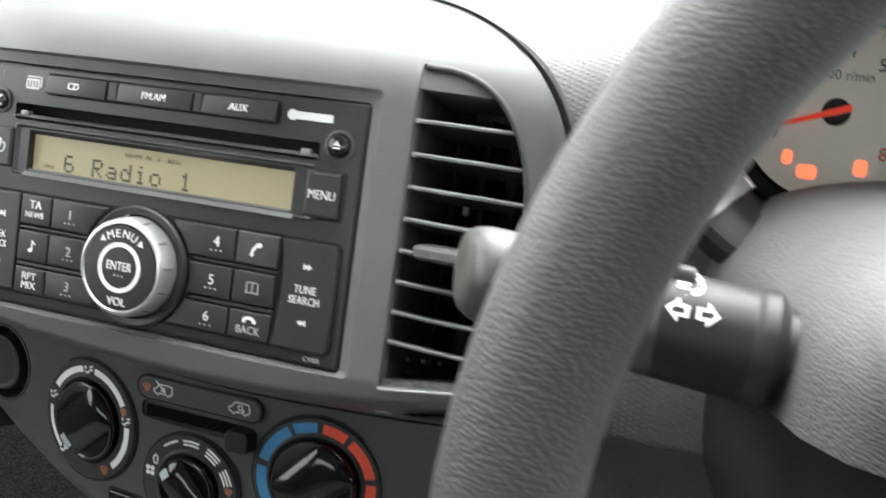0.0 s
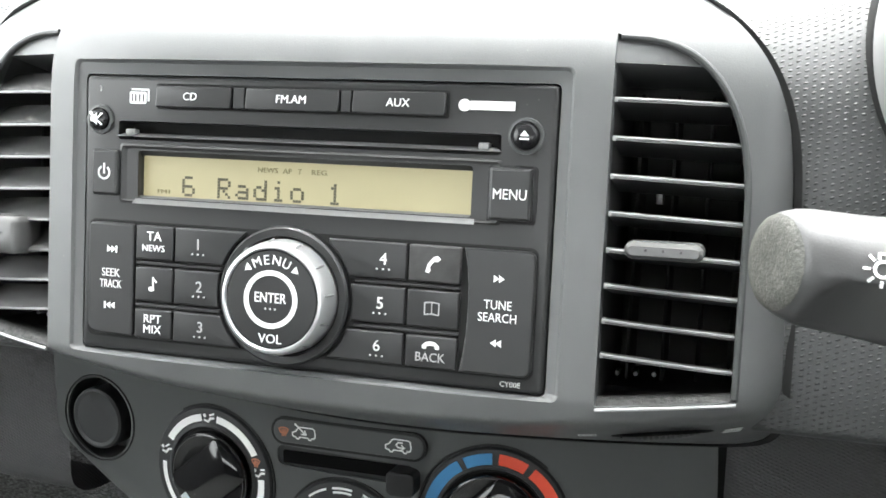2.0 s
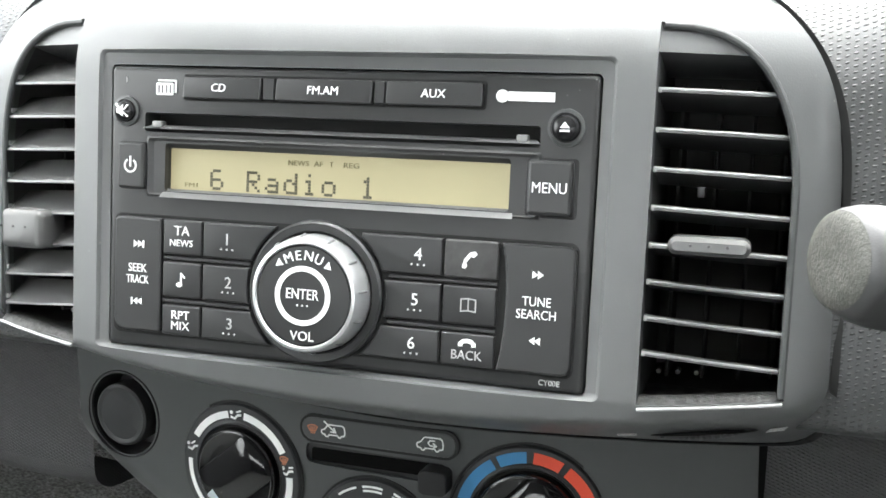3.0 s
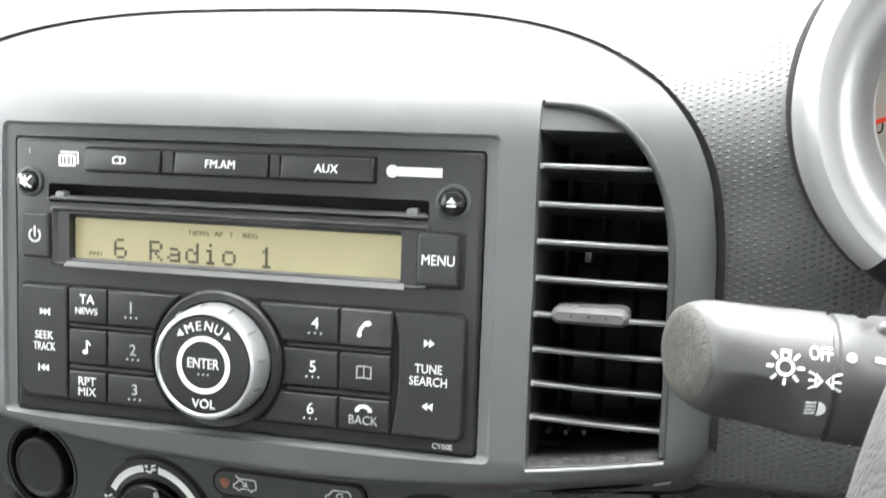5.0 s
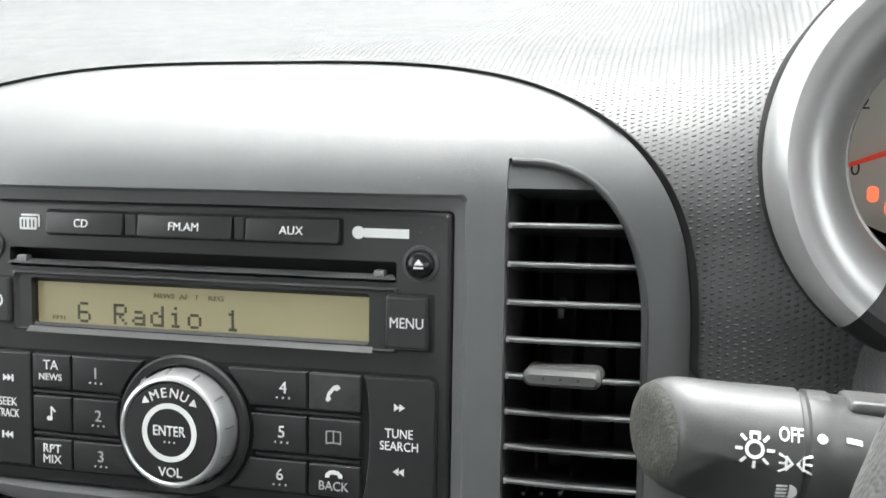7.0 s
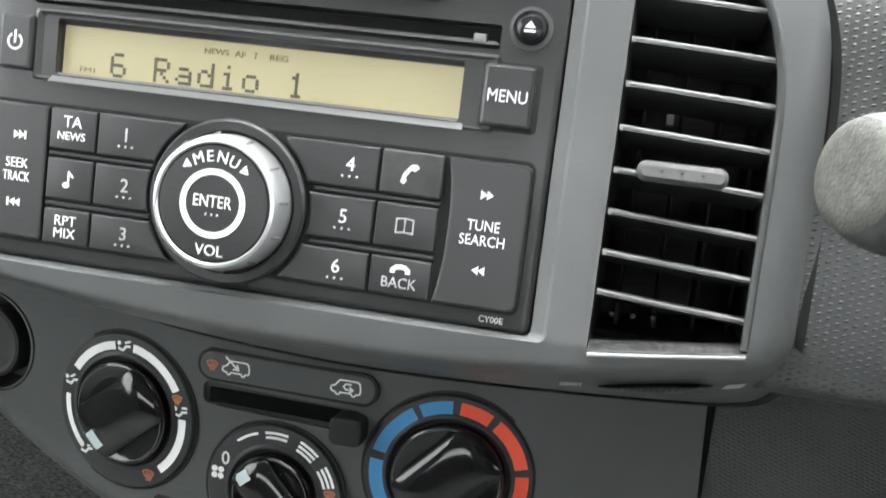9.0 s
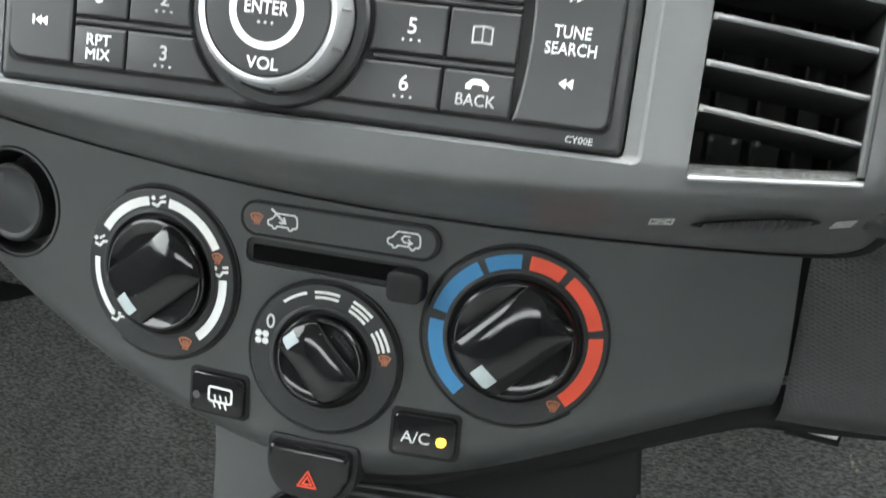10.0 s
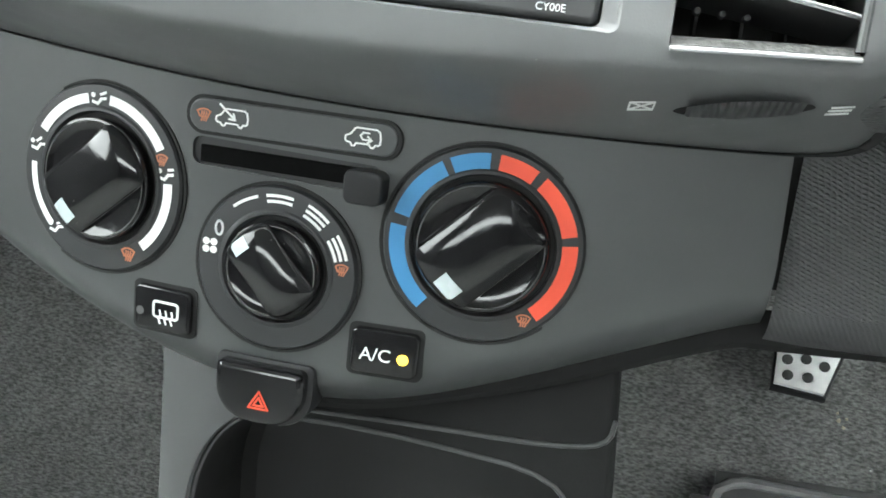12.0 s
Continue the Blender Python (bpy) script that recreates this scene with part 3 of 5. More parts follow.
for f, back in ((-0.2, 0.06), (0.1, 0.05), (0.9, 0.045), (1.0, 0.3)):
    row = []
    for x, z in rim_line:
        grow = 1 + f * (0.006 + 0.011 * smooth(1.2, 1.6, abs(x)))
        row.append(bm.verts.new((x * grow, max(0.24, surround_depth(x, z)) + back - 0.06, z * (1 + 0.008 * f))))
    loops.append(row)
for p, q in zip(loops, loops[1:]):
    for k in range(320):
        j = (k + 1) % 320
        bm.faces.new((p[k], p[j], q[j], q[k]))
part("joint", bm, GAP, surround, "dark joint line")

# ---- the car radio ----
# Light grey on a black radio: the upward ledges' brightness is painted in.
LEDGE = material("ledge_highlight_grey", (0.19, 0.192, 0.193), 0.30, grain=0.1, grain_size=0.0005, vary=0.03, rough_vary=0.005)
radio = thing("car_radio", (0, 0.1, -0.51), "black double-height car radio with a yellow display and silver dial", "car radio")
KX, KZ = -0.051, -0.251  # the volume dial's middle
face = part("faceplate", prism(rounded(-0.888, -0.511, 0.888, 0.511, 0.022), 0.0, 0.25, 0.018, segments=4), FACE, radio)
cut(face, [prism(rounded(-0.745, 0.276, 0.705, 0.345, 0.01), -1, 0.12),
           prism(rounded(-0.66, 0.066, 0.612, 0.238, 0.012), -1, 0.05),
           prism(disc(KX, KZ, 0.249, 48), -1, 0.05)])
# disc slot and its lower ledge, coloured light where it catches the sky
slot = part("disc_slot", box(-0.75, 0.10, 0.27, 0.71, 0.125, 0.35), GAP, radio, "dark disc slot")
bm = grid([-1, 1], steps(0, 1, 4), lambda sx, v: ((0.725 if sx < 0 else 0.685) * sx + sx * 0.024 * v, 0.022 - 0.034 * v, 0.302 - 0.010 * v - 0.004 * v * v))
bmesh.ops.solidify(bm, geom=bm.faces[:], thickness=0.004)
part("slot_ledge", bm, LEDGE, radio, "sloping ledge under the disc slot, its highlight coloured light grey")
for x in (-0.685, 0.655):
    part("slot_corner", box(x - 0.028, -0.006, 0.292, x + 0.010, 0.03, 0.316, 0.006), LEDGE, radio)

# display: frame, ledge, glass, characters
bm = bmesh.new()
loops = [[bm.verts.new((x, y, z)) for x, z in rounded(*r, 0.012, 4)] for r, y in
         (((-0.735, 0.045, 0.715, 0.262), -0.004), ((-0.725, 0.052, 0.705, 0.254), -0.009), ((-0.66, 0.070, 0.612, 0.222), 0.022), ((-0.655, 0.074, 0.608, 0.219), 0.045))]
for p, q in zip(loops, loops[1:]):
    for k in range(len(p)):
        j = (k + 1) % len(p)
        bm.faces.new((p[k], p[j], q[j], q[k]))
part("display_frame", bm, FACE, radio, "black sloping display frame")
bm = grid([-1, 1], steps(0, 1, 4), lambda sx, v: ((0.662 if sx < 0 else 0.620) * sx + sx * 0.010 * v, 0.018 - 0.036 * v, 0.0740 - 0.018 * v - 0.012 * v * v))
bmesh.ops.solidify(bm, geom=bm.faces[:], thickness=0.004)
part("display_ledge", bm, LEDGE, radio, "sloping ledge below the display, its highlight coloured light grey")
display = part("display", prism(rounded(-0.655, 0.070, 0.608, 0.228, 0.006), 0.032, 0.046), LCD, radio, "olive-yellow backlit display")

GLYPHS = {
    "6": ("01110", "10000", "10000", "11110", "10001", "10001", "01110"),
    "R": ("11110", "10001", "10001", "11110", "10100", "10010", "10001"),
    "a": ("00000", "00000", "01110", "00001", "01111", "10001", "01111"),
    "d": ("00001", "00001", "01101", "10011", "10001", "10001", "01111"),
    "i": ("00100", "00000", "01100", "00100", "00100", "00100", "01110"),
    "o": ("00000", "00000", "01110", "10001", "10001", "10001", "01110"),
    "1": ("00100", "01100", "00100", "00100", "00100", "00100", "01110"),
}
DOT = 0.0106
for k, c in enumerate("6 Radio 1"):
    if c == " ":
        continue
    bm = bmesh.new()
    for row, line in enumerate(GLYPHS[c]):
        for col, on in enumerate(line):
            if on == "1":
                x, z = -0.4935 + 0.0722 * k + col * DOT, 0.152 - row * DOT
                box(x, 0.0305, z - 0.0096, x + 0.0096, 0.033, z, bm=bm)
    part("character", bm, LCD_INK, display, "dark dot-matrix character")
for words, x, w in (("NEWS", -0.150, 0.078), ("AF", -0.075, 0.034), ("T", -0.026, 0.012), ("REG", 0.048, 0.057)):
    part("indicator", lettering(words, x, 0.189, 0.018, 0.0315, w), LCD_FAINT, display, "faint small display word")
part("indicator", lettering("FM1", -0.570, 0.092, 0.015, 0.0315, 0.05), LCD_FAINT, display, "faint small display word")

# the row of source keys
def tipped(bm):
    """The source keys lean back a little at the top."""
    return bend(bm, lambda x, z: 0.16 * (z - 0.4375))


part("key_well", prism(rounded(-0.588, 0.391, 0.522, 0.484, 0.010), -0.002, 0.01), GAP, radio, "dark gap round the source keys")
for words, x0, x1 in (("CD", -0.578, -0.278), ("FM.AM", -0.220, 0.132), ("AUX", 0.183, 0.512)):
    key = part("source_button", tipped(prism(rounded(x0, 0.399, x1, 0.476, 0.008, 3), -0.024, 0.01, 0.005, segments=3)), BUTTON, radio)
    part("lettering", tipped(lettering(words, (x0 + x1) / 2 - (0.01 if words == "CD" else 0), 0.438, 0.028, -0.0245)), WHITE, key, "white printed word")
for x0, x1 in ((-0.272, -0.226), (0.138, 0.177)):
    part("spacer", prism(rounded(x0, 0.399, x1, 0.476, 0.004), -0.018, 0.01, 0.006), BUTTON, radio)
emblem = part("disc_mark", prism(rounded(-0.700, 0.408, -0.630, 0.452, 0.006), -0.003, 0.004), WHITE, radio, "white printed disc emblem")
bm = strokes([[(x, 0.418), (x, 0.442)] for x in (-0.688, -0.674, -0.657, -0.642)], 0.005, -0.0042, 0.0)
part("emblem_bars", bm, FACE, emblem, "dark bars in the emblem")
part("emblem_corner", strokes([[(-0.690, 0.460), (-0.621, 0.460), (-0.621, 0.420)]], 0.007, -0.003, 0.004), WHITE, emblem)
part("wireless_mark", prism(disc(0.574, 0.437, 0.021, 20), -0.003, 0.004), WHITE, radio, "white printed oval emblem")
part("wireless_mark", strokes([[(0.604, 0.437), (0.735, 0.437)]], 0.030, -0.003, 0.004), WHITE, radio, "white printed emblem bar")
part("tick_mark", strokes([[(-0.822, 0.452), (-0.822, 0.470)]], 0.004, -0.002, 0.004), GREY_PRINT, radio)


def dome_button(x, z, r, label):
    part("button_ring", lathe([(r + 0.016, 0.01), (r + 0.014, -0.008), (r + 0.004, -0.010), (r + 0.001, 0.012)], x, z, 36), GRAPHITE, radio, "thin grey ring")
    return part("round_button", lathe([(0, -0.034), (r * 0.4, -0.033), (r * 0.75, -0.027), (r * 0.94, -0.014), (r, 0.012)], x, z, 36), GLOSS, radio, label)


eject = dome_button(0.787, 0.342, 0.046, "gloss black domed eject button")
bm = prism([(0.771, 0.341), (0.803, 0.341), (0.787, 0.360)], -0.0345, -0.025)
prism([(0.771, 0.329), (0.803, 0.329), (0.803, 0.335), (0.771, 0.335)], -0.0345, -0.025, bm=bm)
part("eject_symbol", bm, WHITE, eject, "white eject symbol")
mute = dome_button(-0.822, 0.347, 0.040, "gloss black domed mute button")
bm = prism([(-0.842, 0.338), (-0.832, 0.338), (-0.816, 0.326), (-0.816, 0.370), (-0.832, 0.356), (-0.842, 0.356)], -0.0345, -0.022)
strokes([[(-0.846, 0.370), (-0.800, 0.328)], [(-0.800, 0.366), (-0.812, 0.352)]], 0.006, -0.0345, -0.022, bm)
part("mute_symbol", bm, WHITE, mute, "white crossed-out loudspeaker symbol")

power = part("power_button", prism(rounded(-0.846, 0.068, -0.735, 0.238, 0.012), -0.020, 0.01, 0.012), BUTTON, radio)
ring = [(-0.790 + 0.023 * math.cos(radians(a)), 0.152 + 0.023 * math.sin(radians(a))) for a in range(125, 416, 15)]
part("power_symbol", strokes([ring, [(-0.790, 0.150), (-0.790, 0.184)]], 0.007, -0.0215, -0.01), WHITE, power, "white power symbol")
part("button_well", prism(rounded(0.664, 0.052, 0.835, 0.246, 0.014), -0.002, 0.02, 0.004), BLACK, radio)
menu = part("menu_button", prism(rounded(0.674, 0.062, 0.820, 0.238, 0.012), -0.024, 0.01, 0.012), BUTTON, radio)
part("lettering", lettering("MENU", 0.747, 0.150, 0.034, -0.0245, 0.112, 0.0), WHITE, menu, "white printed word")


# keys round the dial: each follows the dial's collar where it meets it
def key_outline(x0, x1, z0, z1, side=0, r=0.008, collar=0.260):
    """A key; side -1: its right edge follows the collar, +1: its left edge does."""
    if not side:
        return rounded(x0, z0, x1, z1, r)
    zs = steps(z0, z1, 8)
    curve = []
    for z in zs:
        off = math.sqrt(max(0.0, collar ** 2 - (z - KZ) ** 2))
        curve.append((KX + side * off, z))
    if side > 0:
        curve = [(max(x, x0), z) for x, z in curve]
        return [(x1, z0), (x1, z1)] + list(reversed(curve))
    curve = [(min(x, x1), z) for x, z in curve]
    return [(x0, z1), (x0, z0)] + curve


part("key_well", prism(rounded(-0.862, -0.462, 0.852, -0.022, 0.03), -0.003, 0.01), GAP, radio, "dark gaps round the keys")
ROWS3 = ((-0.160, -0.034), (-0.314, -0.186), (-0.452, -0.342))
for n, (z0, z1) in enumerate(ROWS3):
    for x0, x1, side, kind in ((-0.650, -0.494, 0, "left"), (-0.488, -0.205, -1, str(n + 1)), (0.115, 0.402, 1, str(n + 4)), (0.409, 0.592, 0, "right")):
        key = part("key", prism(key_outline(x0, x1, z0, z1, side), -0.020, 0.005, 0.008, segments=5), WORN if (kind, n) == ("right", 0) else BUTTON, radio)
        z, y = (z0 + z1) / 2, -0.0205
        if kind.isdigit():
            x = -0.392 + 0.008 * n if side < 0 else 0.318 - 0.006 * n
            part("lettering", lettering(kind, x, z + 0.006, 0.040, y), WHITE if side > 0 else GREY_PRINT, key, "worn printed numeral")
            bm = bmesh.new()
            for d in (-0.022, 0, 0.022):
                lathe([(0, -0.026), (0.003, -0.025), (0.0042, -0.018)], x + d, z - 0.030, 8, bm)
            part("pips", bm, GREY_PRINT, key, "three tiny raised pips")
    if n < 2:
        for x0, x1 in ((-0.650, -0.30), (0.215, 0.592)):
            part("rib", prism(rounded(x0, ROWS3[n + 1][1] + 0.008, x1, z0 - 0.008, 0.003), -0.016, 0.0, 0.003), FACE, radio)
words = ((-0.572, -0.072, "TA", 0.033), (-0.574, -0.116, "NEWS", 0.024), (-0.572, -0.377, "RPT", 0.030), (-0.572, -0.416, "MIX", 0.030))
for x, z, w, h in words:
    part("lettering", lettering(w, x, z, h, -0.0205), WHITE, radio, "white printed word")
bm = strokes([[(-0.573, -0.266), (-0.573, -0.226), (-0.559, -0.241)]], 0.006, -0.0212, -0.010)
prism([(-0.580 + 0.012 * math.cos(a), -0.267 + 0.009 * math.sin(a)) for a in steps(0, 5.9, 14)], -0.0212, -0.010, bm=bm)
part("note_symbol", bm, WHITE, radio, "white musical note symbol")
handset = [(0.465, -0.128), (0.478, -0.134), (0.487, -0.122), (0.482, -0.110), (0.500, -0.086), (0.514, -0.088), (0.527, -0.076), (0.516, -0.064),
           (0.498, -0.068), (0.474, -0.096)]
handset = [(0.497 + 0.85 * (x - 0.497), -0.098 + 0.85 * (z + 0.098)) for x, z in handset]
part("handset_symbol", prism(handset, -0.0212, -0.01), WHITE, radio, "white telephone handset symbol")
page = lambda way: [(0.498, -0.266), (0.498, -0.226), (0.498 + way * 0.025, -0.229), (0.498 + way * 0.025, -0.269), (0.498, -0.266)]  # noqa: E731
part("book_symbol", strokes([page(-1), page(1)], 0.0042, -0.0212, -0.01), GREY_PRINT, radio, "pale open book symbol")
hang = [(0.470, -0.386), (0.470, -0.374), (0.484, -0.362), (0.500, -0.359), (0.516, -0.362), (0.530, -0.374), (0.530, -0.386), (0.516, -0.386), (0.514, -0.376),
        (0.500, -0.373), (0.486, -0.376), (0.484, -0.386)]
part("hang_up_symbol", prism(hang, -0.0212, -0.01), WHITE, radio, "white hang-up symbol")
part("lettering", lettering("BACK", 0.500, -0.414, 0.031, -0.0205, 0.104), GREY_PRINT, radio, "grey printed word")

seek = part("seek_rocker", prism(rounded(-0.853, -0.450, -0.658, -0.032, (0.045, 0.012, 0.012, 0.02)), -0.020, 0.005, 0.009), BUTTON, radio, "black track rocker key")
tune = [(0.602, -0.034), (0.614, -0.09), (0.621, -0.17), (0.622, -0.24), (0.619, -0.32), (0.610, -0.40), (0.600, -0.453), (0.815, -0.453), (0.835, -0.447),
        (0.846, -0.43), (0.846, -0.06), (0.840, -0.043), (0.822, -0.034)]
tune_key = part("tune_rocker", prism(tune, -0.020, 0.005, 0.008), BUTTON, radio, "black tuning rocker key")
for k, (x, lines) in enumerate(((-0.752, ("SEEK", "TRACK")), (0.725, ("TUNE", "SEARCH")))):
    owner = (seek, tune_key)[k]
    for w, z, h in zip(lines, (-0.217, -0.259), (0.030, 0.030)):
        part("lettering", lettering(w, x, z, h, -0.0205, {"SEARCH": 0.130, "TUNE": 0.094, "SEEK": 0.076, "TRACK": 0.092}[w]), WHITE, owner, "white printed word")
    for z, way in ((-0.130, 1), (-0.345 if k else -0.340, -1)):
        bm = bmesh.new()
        for d in (-0.018, 0.0):
            a, b = x + (d - 0.0 if way > 0 else -d), z
            prism([(a, b - 0.013), (a + way * 0.019, b), (a, b + 0.013)], -0.0212, -0.012, bm=bm)
        if k == 0:
            prism([(x + way * 0.020, z - 0.013), (x + way * 0.025, z - 0.013), (x + way * 0.025, z + 0.013), (x + way * 0.020, z + 0.013)], -0.0245, -0.015, bm=bm)
        part("skip_symbol", bm, WHITE, owner, "white double arrow symbol")
part("lettering", lettering("CY00E", 0.776, -0.482, 0.018, -0.0005, 0.070), WHITE, radio, "small white printed code")

# the volume dial
part("dial_collar", lathe([(0.249, 0.02), (0.247, -0.020), (0.239, -0.028), (0.214, -0.024), (0.205, 0.02)], KX, KZ, 64), FACE, radio, "black collar of the volume dial")
dial = part("volume_dial", lathe([(0.203, -0.005), (0.2025, -0.0315), (0.200, -0.0715), (0.195, -0.1000), (0.187, -0.1155), (0.178, -0.1185), (0.173, -0.1125), (0.172, -0.0865)], KX, KZ, 72), SILVER, radio, "satin silver ring of the volume dial")
for a in range(0, 360, 30):
    b = radians(a + 7)
    c = Vector((KX + 0.1985 * math.cos(b), 0, KZ + 0.1985 * math.sin(b)))
    u = Vector((math.cos(b), 0, math.sin(b)))
    bm = bmesh.new()
    tube([c - u * 0.006 + Vector((0, -0.0985, 0)), c + u * 0.002 + Vector((0, -0.082, 0)), c + u * 0.007 + Vector((0, -0.0565, 0))], 0.0042, 8, bm=bm)
    part("grip_notch", bm, NOTCH, dial, "small grey grip notch")
cap = part("dial_cap", lathe([(0.1735, -0.0865), (0.172, -0.1085), (0.166, -0.1145), (0.110, -0.1175), (0, -0.1185)], KX, KZ, 64), BUTTON, radio, "black face of the volume dial")
part("white_ring", prism(arc_bar(KX, KZ, 0.083, 0.101, 0, 359.9, 60), -0.12, -0.1145), WHITE, cap, "white printed ring")
part("lettering", lettering("ENTER", KX, KZ + 0.006, 0.034, -0.119, 0.118), WHITE, cap, "white printed word")
part("lettering", lettering("VOL", KX + 0.002, KZ - 0.136, 0.032, -0.1180), WHITE, cap, "white printed word")
for k, c in enumerate("MENU"):
    a = radians(90 + (1.5 - k) * 16)
    bm = lettering(c, 0, 0, 0.032, -0.118)
    turn = Matrix.Translation((KX + 0.137 * math.cos(a), 0, KZ + 0.137 * math.sin(a))) @ Matrix.Rotation(-(a - math.pi / 2), 4, "Y")
    bm.transform(turn)
    part("lettering", bm, WHITE, cap, "white printed letter")
for way in (-1, 1):
    a = radians(90 - way * 41)
    c, u = Vector((KX + 0.137 * math.cos(a), KZ + 0.137 * math.sin(a))), Vector((math.sin(a), -math.cos(a))) * way
    w = Vector((-u.y, u.x))
    part("arrow_symbol", prism([tuple(c + u * 0.014), tuple(c - u * 0.010 + w * 0.014), tuple(c - u * 0.010 - w * 0.014)], -0.12, -0.1145), WHITE, cap, "white arrow symbol")
bm = bmesh.new()
for d in (-0.018, 0, 0.018):
    lathe([(0, -0.1225), (0.003, -0.1215), (0.0045, -0.1165)], KX + d, KZ - 0.033, 8, bm)
part("pips", bm, GREY_PRINT, cap, "three tiny raised pips")

# ---- the two middle air vents ----
def vent_right_edge(z):
    """How far out the opening reaches at height z."""
    if z <= 0.10:
        return 1.505
    s = min(1.0, (z - 0.10) / 0.585) ** (1 / 0.85)
    return 1.075 + 0.43 * max(0.0, 1 - s * s) ** 0.40


def vent_face(x):
    return face_bow(x) + 0.015


def air_vent(side, tab_x):
    at = lambda x: side * x  # noqa: E731
    vent = thing("air_vent", (side * 1.28, 0.2, -0.53), "black louvred air vent with a grey thumb tab", "air vent", "middle air vents")
    # duct walls behind the opening
    bm = bmesh.new()
    pts = vent_outline(side, -0.003)
    loops = [[bm.verts.new((x, y + face_bow(x), z)) for x, z in pts] for y in (0.070, 0.74)]
    for k in range(len(pts)):
        j = (k + 1) % len(pts)
        bm.faces.new((loops[0][k], loops[0][j], loops[1][j], loops[1][k]))
    bm.faces.new(loops[1])
    part("duct", bm, VENTDARK, vent, "deep duct, its black lifted for haze")
    # rounded rim inside the opening
    inner = vent_outline(side, -0.009)
    inner = inner[1:] if side > 0 else inner[:-1]
    part("rim", tube([(x, surround_depth(x, z) + 0.010, z) for x, z in inner], 0.013, 10), GRAPHITE, vent, "rounded grey rim of the opening")
    # the blank top above the first slat
    bm = bmesh.new()
    zs = steps(0.590, 0.682, 10)
    left = [bm.verts.new((at(1.056), surround_depth(1.056, z) + 0.018, z)) for z in zs]
    right = [bm.verts.new((at(vent_right_edge(z) - 0.004), surround_depth(vent_right_edge(z), z) + 0.022, z)) for z in zs]
    for k in range(len(zs) - 1):
        bm.faces.new((left[k], right[k], right[k + 1], left[k + 1]))
    l2, r2 = bm.verts.new((at(1.056), 0.45, 0.545)), bm.verts.new((at(vent_right_edge(0.545) - 0.01), 0.5, 0.545))
    bm.faces.new((left[0], right[0], r2, l2))
    part("blank_top", bm, SURROUND, vent, "smooth grey blank above the slats")
    # louvres
    for k in range(8):
        zl = 0.469 - 0.1255 * k + 0.0009 * k * k
        zr = 0.467 - 0.1315 * k + 0.0009 * k * k
        x0, x1 = 1.062, vent_right_edge(zr) - 0.016
        bm = bmesh.new()
        rows = []
        for x in steps(x0, x1, 8):
            f = (x - x0) / (x1 - x0)
            z, y = zl + (zr - zl) * f, vent_face(x) + 0.018
            prof = [(-0.010, -0.003), (-0.008, 0.003), (0.002, 0.012), (0.013, 0.014), (0.26, -0.040), (0.26, -0.048), (0.002, -0.006)]
            if side < 0:  # the passenger's slats are turned down
                prof = [(-0.020, -0.026), (-0.018, -0.018), (-0.010, -0.014), (0.02, 0.006), (0.11, 0.062), (0.11, 0.050), (-0.012, -0.030)]
            rows.append([bm.verts.new((at(x), y + dy, z + dz)) for dy, dz in prof])
        for p, q in zip(rows, rows[1:]):
            for j in range(7):
                bm.faces.new((p[j], p[(j + 1) % 7], q[(j + 1) % 7], q[j]))
        bm.faces.new(rows[0])
        bm.faces.new(list(reversed(rows[-1])))
        # the passenger's slats get a lighter grey for the light on their tops
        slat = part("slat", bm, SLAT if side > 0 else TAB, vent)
        # a paler lip stands for the light caught along each slat's front
        if side > 0:
            part("slat_lip", tube([(x, vent_face(x) + 0.0125, zl + (zr - zl) * (x - x0) / (x1 - x0) + 0.0065) for x in steps(x0 + 0.003, x1 - 0.003, 8)], 0.0050, 8), EDGE, slat, "front lip in a paler grey for its highlight")
        for x, z in ((x0 + 0.004, zl), (x1 - 0.002, zr)):
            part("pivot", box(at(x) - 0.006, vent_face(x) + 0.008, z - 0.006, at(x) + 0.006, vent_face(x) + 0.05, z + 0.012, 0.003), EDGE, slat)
        if k == 4:
            xa, xb = tab_x, tab_x + (0.25 if side > 0 else 0.19)
            z = (zl + zr) / 2 + (0.024 if side > 0 else -0.075)
            tall = 0.0 if side > 0 else 0.050
            out = rounded(xa, z - 0.028 - tall, xb, z + (0.030 if side > 0 else 0.069), 0.028, 6)
            out = out if side > 0 else [(-x, w) for x, w in reversed(out)]
            tab = part("thumb_tab", prism(out, vent_face(1.25) - 0.09, vent_face(1.25) + 0.05, 0.027, segments=3), TAB, slat, "grey rounded thumb tab")
            bm = bmesh.new()
            for d in (-0.055, 0, 0.055):
                lathe([(0, vent_face(1.25) - 0.093), (0.005, vent_face(1.25) - 0.092), (0.006, vent_face(1.25) - 0.08)], at(tab_x + 0.125 + d), z + 0.004, 8, bm)
            part("tab_pips", bm, BLACK, tab, "three small dimples")
    # upright vanes deeper in
    for x in (1.12, 1.24, 1.36, 1.47):
        top = min(0.52, 0.52 if x < 1.38 else 0.40)
        bm = box(at(x) - 0.006, vent_face(x) + 0.34, -0.50, at(x) + 0.006, vent_face(x) + 0.62, top, 0.003)
        part("vane", bm, GAP, vent)
    link = box(at(1.2) - 0.012, vent_face(1.2) + 0.27, 0.135, at(1.2) + 0.012, vent_face(1.2) + 0.33, 0.20, 0.004)
    part("vane_clip", link, SLAT, vent)
    # pegs at the foot
    for x in (1.11, 1.17, 1.23):
        part("peg", lathe([(0, vent_face(x) + 0.10), (0.008, vent_face(x) + 0.105), (0.009, vent_face(x) + 0.16)], at(x), -0.435, 10), SLAT, vent)
